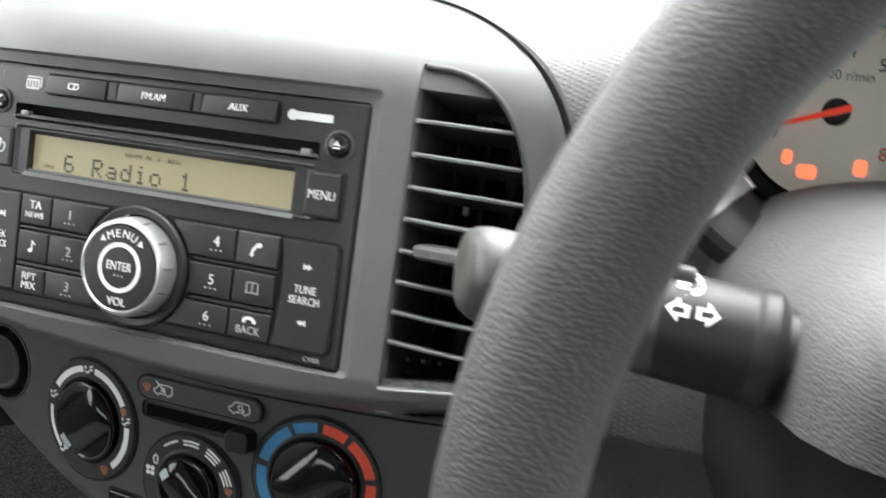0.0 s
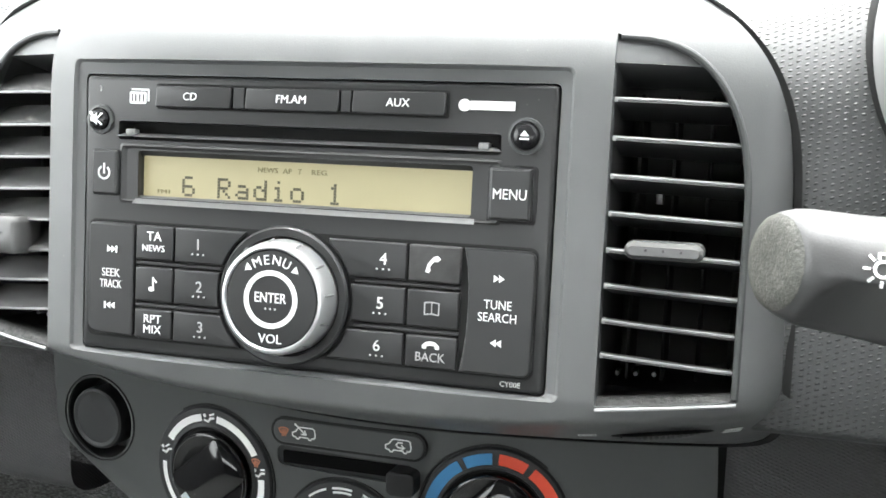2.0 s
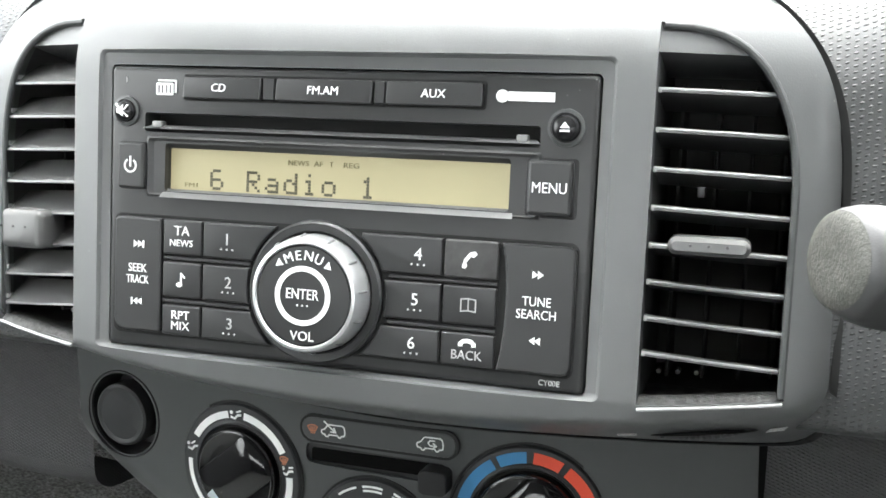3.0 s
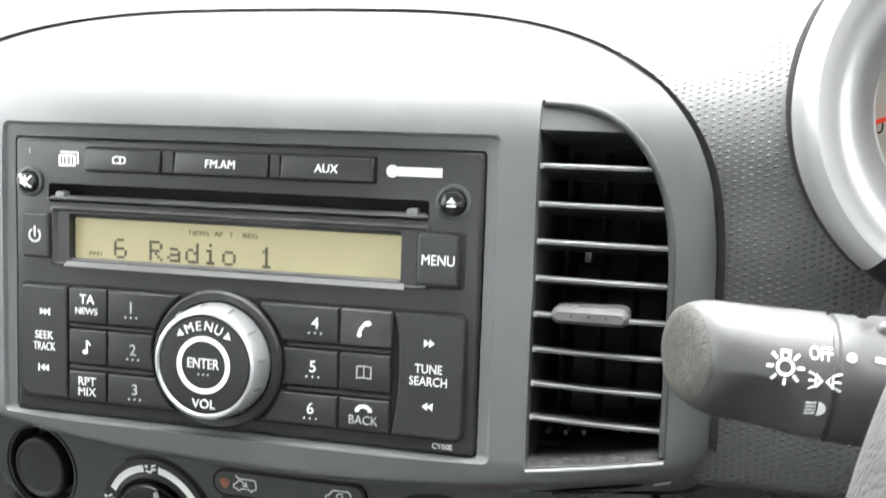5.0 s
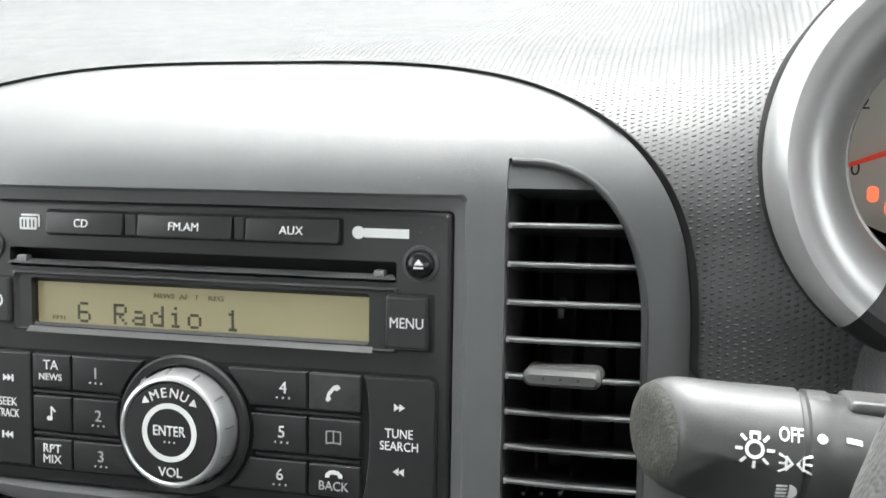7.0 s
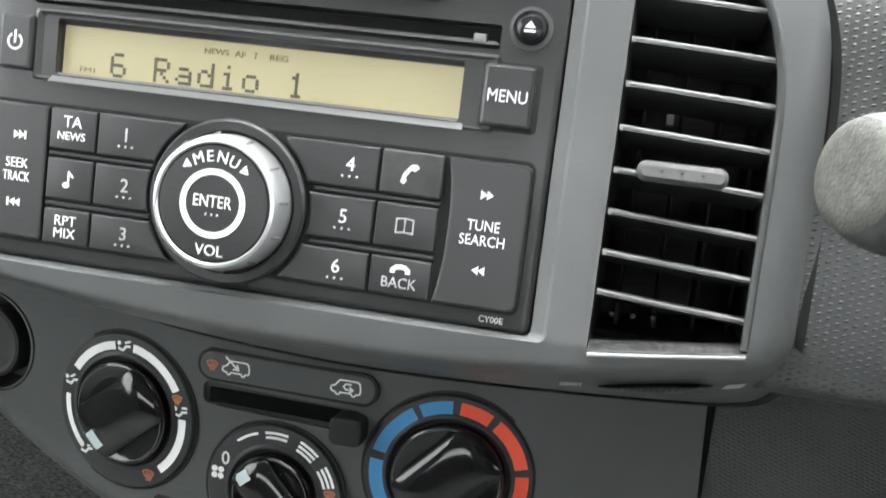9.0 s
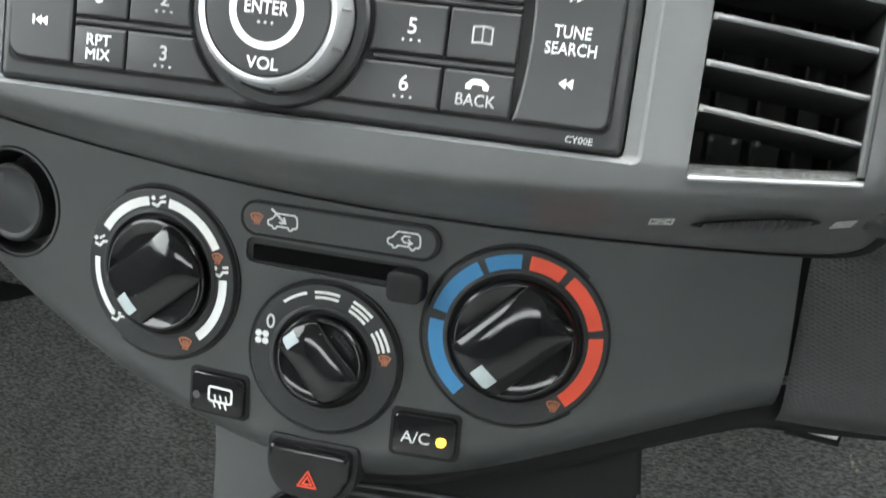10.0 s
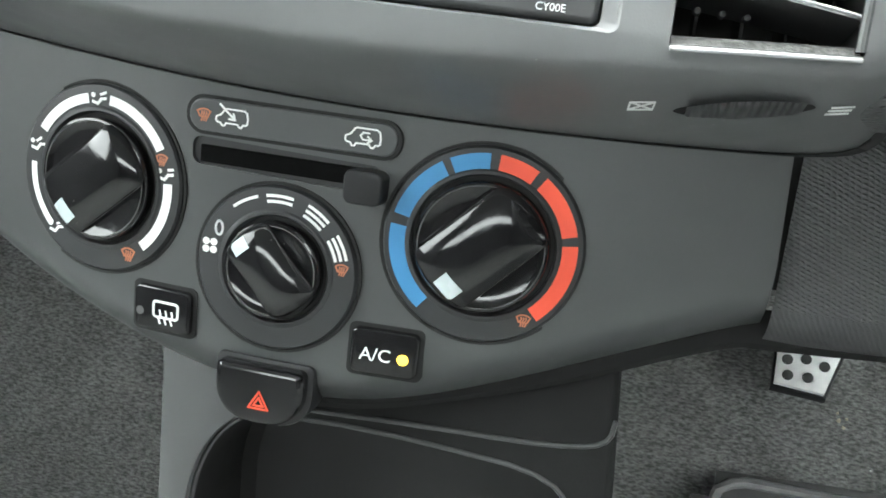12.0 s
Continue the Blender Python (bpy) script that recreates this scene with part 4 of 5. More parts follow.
    # dusty sill
    bm = bmesh.new()
    xs = steps(1.058, 1.50, 10)
    foot = lambda x: -0.541 + 0.035 * (x - 1.055) / 0.45  # noqa: E731
    rows = [[bm.verts.new((at(x), vent_face(x) - 0.020 + d, foot(x) + h)) for x in xs] for d, h in ((0.0, 0.0), (0.012, 0.006), (0.03, 0.024), (0.055, 0.034), (0.10, 0.030), (0.28, -0.01))]
    for p, q in zip(rows, rows[1:]):
        for k in range(10):
            bm.faces.new((p[k], p[k + 1], q[k + 1], q[k]))
    part("dusty_sill", bm, DUSTY, vent, "black sill speckled with pale dust")
    # the sill's bright reflection, laid as a pale strip on its front edge
    part("sill_edge", tube([(at(x), vent_face(x) - 0.019, foot(x) + 0.001) for x in xs], 0.0065, 10), EDGE, vent, "front edge of the sill, its highlight coloured in")
    return vent


DUSTY = material("dusty_black_plastic", (0.045, 0.045, 0.044), 0.7, grain=1.0, grain_size=0.0008, vary=0.7, vary_size=0.0016, dust=1.0)
air_vent(1, 1.122)
air_vent(-1, 1.185)

# the thumbwheel and marks on the surround's underside
thumb = thing("vent_thumbwheel", (1.26, 0.2, -0.64), "black ribbed thumbwheel below the air vent", "thumbwheel")


def thumb_mid(x):
    return -0.648 + 0.16 * (x - 1.265)


def thumb_half(x):
    return 0.021 * max(0.0, 1 - ((x - 1.265) / 0.172) ** 2) ** 0.6


xs = steps(1.094, 1.436, 40)
lens = [(x, thumb_mid(x) - thumb_half(x)) for x in xs] + [(x, thumb_mid(x) + 0.8 * thumb_half(x)) for x in reversed(xs[1:-1])]
part("wheel_recess", bend(prism(lens, -0.008, 0.02), surround_depth), GAP, thumb, "dark recess")
bm = grid(steps(1.125, 1.405, 150), steps(-1, 1, 6), lambda x, t: (
    x, surround_depth(x, thumb_mid(x) + 0.020 * t) - 0.014 - 0.050 * (1 - ((x - 1.265) / 0.15) ** 2) * (1 - 0.3 * t * t) + 0.004 * math.sin(x * 330),
    thumb_mid(x) + 0.020 * t * (1 - 0.5 * ((x - 1.265) / 0.15) ** 2) - 0.004))
part("ribbed_wheel", bm, STALK, thumb, "finely ribbed black rim", sharp=80)

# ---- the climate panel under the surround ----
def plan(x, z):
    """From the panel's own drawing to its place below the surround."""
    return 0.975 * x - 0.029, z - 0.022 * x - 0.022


def climate_bottom(x):
    d = x - 0.1
    return -1.715 + (d * d * (0.48 - 0.17 * d) if d > 0 else 0.215 * d * d)


climate = thing("climate_panel", (0.1, 0.5, -1.7), "graphite grey climate control panel with three round dials", "climate panel")


def panel_edge(x, z):
    """The panel's outer edge leans a little, and its last few millimetres with it."""
    return x - (0.036 + 0.05 * min(0.0, z + 0.7)) * smooth(1.2, 1.558, x) if x > 1.2 else x


def panel_at(x, v):
    top, low = -0.60, climate_bottom(x) + 0.21
    if v <= 1:
        z = top + (low - top) * v
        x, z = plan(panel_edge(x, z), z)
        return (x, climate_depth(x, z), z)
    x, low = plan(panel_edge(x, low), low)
    a = (v - 1) * math.pi / 2
    return (x, climate_depth(x, low) + 0.26 * (1 - math.cos(a)) + max(0.0, v - 1.8) * 1.2, low - 0.225 * math.sin(a))


part("side_joint", box(1.40, 0.69, -1.15, 1.56, 0.75, -0.6), GAP, climate, "dark joint beside the panel")


# A black strip stands for the shade where panel and knee roll under.
def trim_at(x, v):
    low = climate_bottom(min(x, 1.49)) - 0.035 - 0.030 * smooth(0.5, 1.1, x) + 0.06 * smooth(1.45, 2.3, x)
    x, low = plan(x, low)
    y = climate_depth(min(x, 1.6), low) + 0.11
    return (x, y + (0.0, 0.0, 0.015, 0.06, 0.7)[v], low + (0.14, 0.03, 0.01, 0.0, 0.0)[v])


part("underside_shade", grid(steps(0.15, 3.4, 60), [0, 1, 2, 3, 4], trim_at), CUBBY, climate, "black strip for the shaded underside below the panel's edge")
bm = grid(steps(-1.48, 1.558, 116), steps(0, 1, 60) + steps(1.12, 2.3, 9), panel_at)
panel = part("panel", bm, GRAPHITE, climate, "smooth graphite painted panel")


FLAT = {}  # the plane on which a fitted piece and its print lie


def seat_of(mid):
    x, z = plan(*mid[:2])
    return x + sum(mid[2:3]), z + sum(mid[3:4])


def on_panel(bm, mid=None):
    """Lays a build on the panel: on its curve, or on the plane that touches it at mid."""
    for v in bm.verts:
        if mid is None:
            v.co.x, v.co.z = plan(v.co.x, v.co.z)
        else:
            at = seat_of(mid)
            v.co.x, v.co.z = at[0] + 1.012 * (v.co.x - mid[0]), at[1] + 1.012 * (v.co.z - mid[1])
    if mid is None:
        return bend(bm, climate_depth)
    cx, cz = seat_of(mid)
    base, slope = climate_depth(cx, cz), (climate_depth(cx + 0.1, cz) - climate_depth(cx - 0.1, cz)) / 0.2
    return bend(bm, lambda x, z: base + slope * (x - cx) - 0.1086 * (z - cz))


def print_on(name, bm, mat, owner, label):
    return part(name, on_panel(bm, FLAT[owner.name]), mat, owner, label)


def seated_symbol(cx, cz, s, bm=None, arrow=((0.2, 0.6), (0.9, 0.9))):
    """An air-flow sign: a bent bar for a seat, a dot and an arrow."""
    bm = bm or bmesh.new()
    strokes([[(cx - 0.9 * s, cz - 0.3 * s), (cx - 0.2 * s, cz - 0.5 * s), (cx + 0.3 * s, cz + 0.1 * s), (cx + 0.9 * s, cz + 0.2 * s)]], 0.009, -0.0215, -0.012, bm)
    strokes([[(cx + arrow[0][0] * s, cz + arrow[0][1] * s), (cx + arrow[1][0] * s, cz + arrow[1][1] * s)]], 0.008, -0.0215, -0.012, bm)
    prism(disc(cx - 0.85 * s, cz + 0.45 * s, 0.008, 10), -0.0215, -0.012, bm=bm)
    return bm


def demist_symbol(cx, cz, s, bm=None):
    """A windscreen fan in outline, with three wavy lines rising through it."""
    bm = bm or bmesh.new()
    fan_line = [(-0.62, -0.35), (-1.0, 0.45), (-0.52, 0.72), (0, 0.80), (0.52, 0.72), (1.0, 0.45), (0.62, -0.35)]
    strokes([[(cx + s * x, cz + s * z) for x, z in fan_line]], 0.24 * s, -0.0215, -0.012, bm)
    for d in (-0.36, 0, 0.36):
        wave = [(d, -0.95), (d + 0.12, -0.6), (d - 0.10, -0.2), (d + 0.10, 0.15), (d, 0.42)]
        strokes([[(cx + s * x, cz + s * z) for x, z in wave]], 0.20 * s, -0.0215, -0.012, bm)
    strokes([[(cx - 0.62 * s, cz - 0.35 * s), (cx + 0.62 * s, cz - 0.35 * s)]], 0.16 * s, -0.0215, -0.012, bm)
    return bm


def rotary(cx, cz, ring_r, knob_r, point, label):
    """A black dial plate with a gloss knob; point: the angle of its pointer."""
    mid = (cx, cz)
    lay = lambda b: on_panel(b, mid)  # noqa: E731
    r = knob_r
    plate = part("dial_plate", lay(lathe([(r + 0.012, -0.004), (r + 0.014, -0.020), (r + 0.019, -0.027), (r + 0.027, -0.026), (r + 0.034, -0.0205), (ring_r - 0.025, -0.0195), (ring_r - 0.012, -0.017), (ring_r - 0.005, -0.008), (ring_r - 0.002, 0.012)], cx, cz, 80)), DIALPLATE, climate, label)
    FLAT[plate.name] = mid
    part("plate_joint", lay(lathe([(ring_r + 0.007, 0.004), (ring_r + 0.006, -0.003), (ring_r - 0.003, -0.003), (ring_r - 0.004, 0.02)], cx, cz, 80)), GAP, plate, "dark joint round the dial")
    part("knob_gap", lay(lathe([(r + 0.016, -0.006), (0, -0.004)], cx, cz, 48)), GAP, plate)
    # knob: a shallow cup with a broad rounded bar across it
    bm = lathe([(r, -0.004), (r, -0.052), (r - 0.004, -0.060), (r - 0.010, -0.062), (r - 0.016, -0.058), (r * 0.7, -0.050), (0, -0.048)], cx, cz, 64)
    knob = part("knob", lay(bm), KNOB, plate, "gloss black rotary knob")
    a = radians(point)
    u, w = Vector((math.cos(a), math.sin(a))), Vector((-math.sin(a), math.cos(a)))
    reach = r - 0.003

    def bar_height(f, s):
        return -0.046 - 0.058 * math.sqrt(1 - 0.80 * s * s) * max(0.0, 1 - abs(f) ** 3.5) ** 0.5

    def bar_half(f):
        return min(r * 0.555, math.sqrt(max(0.0, reach ** 2 - (f * reach) ** 2)) + 0.001)

    bm = bmesh.new()
    rows = []
    for f in [-1, -0.99, -0.97, -0.94, -0.88, -0.78, -0.66, -0.5, -0.33, -0.16, 0, 0.16, 0.33, 0.5, 0.66, 0.78, 0.88, 0.94, 0.97, 0.99, 1]:
        row = []
        for t in [-1.012, -1, -0.985] + steps(-0.95, 0.95, 18) + [0.985, 1, 1.012]:
            c = Vector((cx, cz)) + u * f * reach + w * bar_half(f) * t
            row.append(bm.verts.new((c.x, -0.044 if abs(t) > 1 else bar_height(f, t), c.y)))
        rows.append(row)
    for p, q in zip(rows, rows[1:]):
        for k in range(len(p) - 1):
            bm.faces.new((p[k], p[k + 1], q[k + 1], q[k]))
    part("grip_bar", lay(bm), KNOB, knob, "gloss black grip bar", sharp=60)
    for side in (-1, 1):
        pts = [(cx + (r - 0.012) * math.cos(a + side * b), cz + (r - 0.012) * math.sin(a + side * b)) for b in [radians(36 + 108 * k / 18) for k in range(19)]]
        line = [(p[0], -0.061, p[1]) for p in pts]
        chord = [(pts[-1][0] + (pts[0][0] - pts[-1][0]) * t, -0.060, pts[-1][1] + (pts[0][1] - pts[-1][1]) * t) for t in steps(0.06, 0.94, 6)]
        part("rim_edge", lay(tube(line + chord, 0.0024, 6, closed=True)), TAB, knob)
    # pointer let into the bar's end, off its middle
    us, ws = steps(0.60, 0.88, 6), steps(-0.05, 0.62, 6)
    bm = grid(us, ws, lambda f, t: (cx + u.x * f * reach + w.x * bar_half(f) * t, bar_height(f, t) - 0.0015, cz + u.y * f * reach + w.y * bar_half(f) * t))
    part("pointer", lay(bm), POINTER, knob, "pale grey pointer")
    return plate


DL, DM_, DR = (-0.583, -1.1077), (0.0522, -1.2747), (0.679, -1.0952)
air = rotary(*DL, 0.298, 0.190, 220, "black air direction dial")
for a0, a1 in ((150, 101), (83, 29), (5, -50), (176, 224)):
    print_on("arc", prism(arc_bar(*DL, 0.232 if a0 < 160 else 0.240, 0.262 if a0 < 160 else 0.260, a0, a1), -0.0215, -0.012), WHITE, air, "white printed arc")
for a, arrow in ((92, ((0.2, 0.6), (0.9, 0.9))), (163, ((-0.2, 0.5), (0.4, 0.9))), (229, ((0.1, 0.5), (0.7, 0.7))), (14, ((0.3, 0.7), (0.9, 0.8)))):
    print_on("flow_symbol", seated_symbol(DL[0] + 0.246 * math.cos(radians(a)), DL[1] + 0.243 * math.sin(radians(a)) - (0.012 if a == 14 else 0), 0.026, arrow=arrow), WHITE, air, "white air-flow symbol")
print_on("demist_symbol", demist_symbol(DL[0] + 0.236 * math.cos(radians(20)), DL[1] + 0.236 * math.sin(radians(20)) + 0.012, 0.019), ORANGE, air, "amber windscreen symbol")
print_on("demist_symbol", demist_symbol(DL[0] + 0.248 * math.cos(radians(-63)), DL[1] + 0.248 * math.sin(radians(-63)), 0.023), ORANGE, air, "amber windscreen symbol")

fan = rotary(*DM_, 0.257, 0.148, 132, "black fan speed dial")
for n, a in ((1, 119), (2, 90), (3, 57), (4, 26)):
    for k in range(n):
        rr = 0.222 - 0.017 * k + (0.004 if n > 2 else 0)
        print_on("bar", prism(arc_bar(*DM_, rr - 0.0045, rr + 0.0045, a - (11 if n < 3 else 10), a + (11 if n < 3 else 10), 6), -0.0215, -0.012), WHITE, fan, "white fan speed bar")
z0 = (DM_[0] - 0.184, DM_[1] + 0.098)
print_on("zero_mark", bend(strokes([[(z0[0] + 0.011 * math.cos(b), z0[1] + 0.021 * math.sin(b)) for b in steps(0, 2 * math.pi, 20)]], 0.007, -0.0215, -0.012), lambda x, z: 0), WHITE, fan, "white printed nought")
bm = bmesh.new()
for k in range(4):
    b = radians(45 + 90 * k)
    prism(disc(DM_[0] - 0.211 + 0.017 * math.cos(b), DM_[1] + 0.040 + 0.017 * math.sin(b), 0.0115, 10), -0.0215, -0.012, bm=bm)
print_on("fan_symbol", bm, WHITE, fan, "white fan symbol")
print_on("demist_symbol", demist_symbol(DM_[0] + 0.205, DM_[1] + 0.033, 0.019), ORANGE, fan, "amber windscreen symbol")

heat = rotary(*DR, 0.296, 0.192, 226, "black temperature dial with blue and red arcs")
for a0, a1, mat in ((231, 173, BLUE), (166, 122, BLUE), (117, 92, BLUE), (86, 61, RED), (55, 14, RED), (8, -48, RED)):
    print_on("arc", prism(arc_bar(*DR, 0.222, 0.270, a0, a1, 18), -0.0215, -0.012), mat, heat, "blue cold arc" if mat == BLUE else "red hot arc")
print_on("demist_symbol", demist_symbol(DR[0] + 0.248 * math.cos(radians(-55)), DR[1] + 0.248 * math.sin(radians(-55)), 0.020), ORANGE, heat, "amber windscreen symbol")

# the recirculation slider
PILL = (0.08, -0.85, -0.017)  # and a shift across
pill = part("slider_label", on_panel(prism(rounded(-0.232, -0.890, 0.403, -0.794, 0.046, 8), -0.010, 0.02, 0.005), PILL), GRAPHITE, climate, "graphite pill-shaped label plate")
FLAT[pill.name] = PILL
part("label_joint", on_panel(prism(rounded(-0.242, -0.900, 0.413, -0.784, 0.055, 8), -0.006, 0.02), PILL), GAP, climate)


def car_symbol(cx, cz, s, bm):
    body = [(-0.95, -0.34), (-1.05, -0.22), (-1.03, 0.0), (-0.75, 0.12), (-0.5, 0.45), (-0.38, 0.52), (0.80, 0.52), (0.98, 0.40), (1.05, 0.0), (1.02, -0.28), (0.92, -0.36), (0.75, -0.36), (0.64, -0.53), (0.50, -0.53), (0.38, -0.36),
            (-0.38, -0.36), (-0.48, -0.53), (-0.64, -0.53), (-0.75, -0.36), (-0.95, -0.34)]
    return strokes([[(cx + s * a, cz + s * b) for a, b in body]], 0.0052, -0.0115, 0.0, bm)


bm = car_symbol(-0.098, -0.842, 0.047, bmesh.new())
strokes([[(-0.136, -0.806), (-0.092, -0.844)], [(-0.108, -0.846), (-0.088, -0.847), (-0.094, -0.830)]], 0.006, -0.0115, 0.0, bm)
print_on("fresh_air_symbol", bm, WHITE, pill, "white car symbol with an arrow in")
bm = car_symbol(0.300, -0.842, 0.050, bmesh.new())
strokes([[(0.318, -0.828), (0.300, -0.828), (0.292, -0.838), (0.300, -0.848), (0.325, -0.848)], [(0.314, -0.838), (0.326, -0.848), (0.314, -0.856)]], 0.0052, -0.0115, 0.0, bm)
print_on("recirculation_symbol", bm, WHITE, pill, "white car symbol with a turning arrow")
print_on("demist_symbol", bend(demist_symbol(-0.186, -0.842, 0.020), lambda x, z: 0.0100), ORANGE, pill, "amber windscreen symbol")
solid = panel.modifiers.new("thickness", "SOLIDIFY")
solid.thickness, solid.offset = 0.0015, -1
cut(panel, [on_panel(prism(rounded(-0.256, -1.000, 0.354, -0.915, 0.03), -0.3, 0.13)), on_panel(prism(disc(-1.225, -0.971, 0.188, 48), -0.5, 0.5))])
part("slider_well", on_panel(prism(rounded(-0.245, -1.010, 0.385, -0.905, 0.03), 0.030, 0.035), PILL), DIALPLATE, climate)
part("slider_slot", on_panel(prism(rounded(-0.205, -0.985, 0.340, -0.932, 0.006), 0.024, 0.032), PILL), SLOT, climate, "dark slider slot")
part("slider_lever", on_panel(prism(rounded(0.246, -1.046, 0.358, -0.946, 0.026, 6), -0.085, 0.03, 0.010, segments=3), (0.30, -1.0, 0.017, 0.019)), BLACK, climate, "black slider lever")

# push buttons
def push_button(x0, z0, x1, z1, label):
    mid = ((x0 + x1) / 2, (z0 + z1) / 2, -0.013 if x0 < 0 else -0.005, -0.007 if x0 < 0 else 0.004)
    part("button_joint", on_panel(prism(rounded(x0 - 0.012, z0 - 0.012, x1 + 0.012, z1 + 0.012, 0.022), -0.003, 0.02), mid), GAP, climate)
    made = part("push_button", on_panel(prism(rounded(x0, z0, x1, z1, 0.022, 6), -0.025, 0.02, 0.012, segments=4), mid), KNOB, climate, label)
    FLAT[made.name] = mid
    return made


rear = push_button(-0.415, -1.545, -0.215, -1.405, "black rear demister button")
bm = strokes([rounded(-0.344, -1.500, -0.258, -1.450, 0.010, 3) + [(-0.344 , -1.490)]], 0.008, -0.0265, -0.015)
for d in (-0.322, -0.301, -0.280):
    strokes([[(d, -1.478), (d + 0.004, -1.492), (d - 0.003, -1.506), (d + 0.003, -1.520)]], 0.006, -0.0265, -0.015, bm)
print_on("rear_demist_symbol", bm, WHITE, rear, "white rear window symbol")
print_on("indicator_lamp", prism(disc(-0.392, -1.490, 0.014, 14), -0.0265, -0.015), TAB, rear, "unlit grey indicator lamp")
cool = push_button(0.322, -1.548, 0.527, -1.405, "black cooling button with a lit amber lamp")
print_on("lettering", lettering("A/C", 0.398, -1.484, 0.040, -0.0255, 0.094), WHITE, cool, "white printed letters")
print_on("indicator_lamp", prism(disc(0.483, -1.488, 0.017, 16), -0.028, -0.015), LED, cool, "lit amber indicator lamp")

# hazard switch hanging at the panel's lower edge
hazard = thing("hazard_switch", (0.06, 0.3, -1.78), "black hazard light switch with a red triangle", "switch")
HAZ = (0.07, -1.67, -0.034, -0.022)
half = [(-0.056 + 0.02 * (1 - math.sin(b)), -1.600 + 0.02 * math.cos(b)) for b in steps(0, math.pi / 2, 4)]
half += [(-0.056, -1.64)] + [(0.071 - 0.127 * math.cos(b) ** 0.75, -1.64 - 0.098 * math.sin(b)) for b in steps(0.25, math.pi / 2, 7)]
half += [(0.142 - x, z) for x, z in reversed(half[:-1])]
half = [(0.071 + 1.12 * (x - 0.071), -1.67 + 1.2 * (z + 1.67)) for x, z in half]
part("switch_housing", on_panel(prism([(x + 0.018 * (1 if x > 0.07 else -1), z - (0.012 if z < -1.6 else -0.014)) for x, z in half], -0.004, 0.20, 0.008), HAZ), BLACK, hazard, "black switch housing")
btn = part("switch_button", on_panel(prism(half, -0.060, 0.10, 0.024, segments=4), HAZ), KNOB, hazard, "black rounded push button")
FLAT[btn.name] = HAZ
tri = lambda s: [(0.078 + s * math.cos(radians(b)), -1.678 + s * math.sin(radians(b))) for b in (90, 210, 330, 90)]  # noqa: E731
print_on("triangle", strokes([tri(0.037), tri(0.018)], 0.0058, -0.0625, -0.05), RED, btn, "red printed warning triangle")

# 12 volt lighter in its round recess
lighter = thing("cigarette_lighter", (-1.20, 0.6, -0.96), "black round lighter knob in a deep recess", "lighter")
LIT = (-1.225, -0.971)
part("recess", on_panel(lathe([(0.202, 0.002), (0.195, -0.006), (0.186, 0.006), (0.178, 0.05), (0.172, 0.16), (0, 0.17)], *LIT, 48), LIT), BLACK, lighter, "black round recess")
part("lighter_knob", on_panel(lathe([(0.134, 0.17), (0.139, 0.03), (0.140, 0.0), (0.136, -0.016), (0.126, -0.024), (0.118, -0.023), (0.110, -0.019), (0.06, -0.025), (0, -0.027)], *LIT, 48), LIT), DIALPLATE, lighter, "matt black lighter knob")

# vent marks printed on the surround's underside
marks = thing("vent_marks", (1.24, 0.15, -0.67), "small pale printed open and closed vent marks", "printed mark")
lay_mark = lambda b: bend(b, lambda x, z: surround_depth(x, z) - 0.008)  # noqa: E731
part("closed_mark", lay_mark(strokes([[(0.984, -0.688), (1.044, -0.680), (1.048, -0.662), (0.988, -0.670), (0.984, -0.688)], [(0.984, -0.688), (1.048, -0.662)], [(1.044, -0.680), (0.988, -0.670)]], 0.0045, -0.001, 0.003)), WHITE, marks)
part("open_mark", lay_mark(strokes([[(1.467 + k * 0.004, -0.634 + k * 0.0085), (1.522 + k * 0.004, -0.624 + k * 0.0085)] for k in range(3)], 0.005, -0.001, 0.003)), WHITE, marks)

# ---- instrument cluster: the rev counter in its silver pod ----
cluster = thing("instrument_cluster", (2.52, 0.9, 0.0), "round cream-faced rev counter in a satin silver pod", "instrument cluster")
GX, GZ, GY = 2.52, 0.782, 1.33  # the dial lies deep in the pod


def shrunk(bm):
    """The dial and its print, drawn a little too large, at their true size."""
    for v in bm.verts:
        v.co.x, v.co.z = GX + 0.92 * (v.co.x - GX), GZ + 0.92 * (v.co.z - GZ)
    return bm


def swept(profile, cx, cz, a0, a1, n=80):
    """Like lathe, but from angle a0 to a1 only, with closed ends."""
    bm = bmesh.new()
    rows = [[bm.verts.new((cx + r * math.cos(radians(a)), y, cz + r * math.sin(radians(a)))) for r, y in profile] for a in steps(a0, a1, n)]
    for p, q in zip(rows, rows[1:]):
        for k in range(len(profile) - 1):
            bm.faces.new((p[k], p[k + 1], q[k + 1], q[k]))
    bm.faces.new(rows[0])
    bm.faces.new(list(reversed(rows[-1])))
    return bm


part("pod_bezel", swept([(0.690, 1.6), (0.690, 0.24), (0.687, 0.19), (0.676, 0.145), (0.655, 0.108), (0.625, 0.085), (0.592, 0.082), (0.556, 0.094), (0.522, 0.122), (0.490, 0.165), (0.462, 0.22), (0.440, 0.285), (0.424, 0.36), (0.414, 0.43), (0.408, 0.5)], *GAUGE, -60, 230), BEZEL, cluster, "satin silver flared bezel")
# the bezel's shape carries on in black, for the shadow at its lower end
part("pod_shaded_end", swept([(0.686, 1.6), (0.686, 0.24), (0.672, 0.150), (0.625, 0.092), (0.592, 0.089), (0.522, 0.129), (0.462, 0.227), (0.420, 0.5)], *GAUGE, 230.1, 268, 20), BLACK, cluster, "lower end of the pod, black for the shadow there")
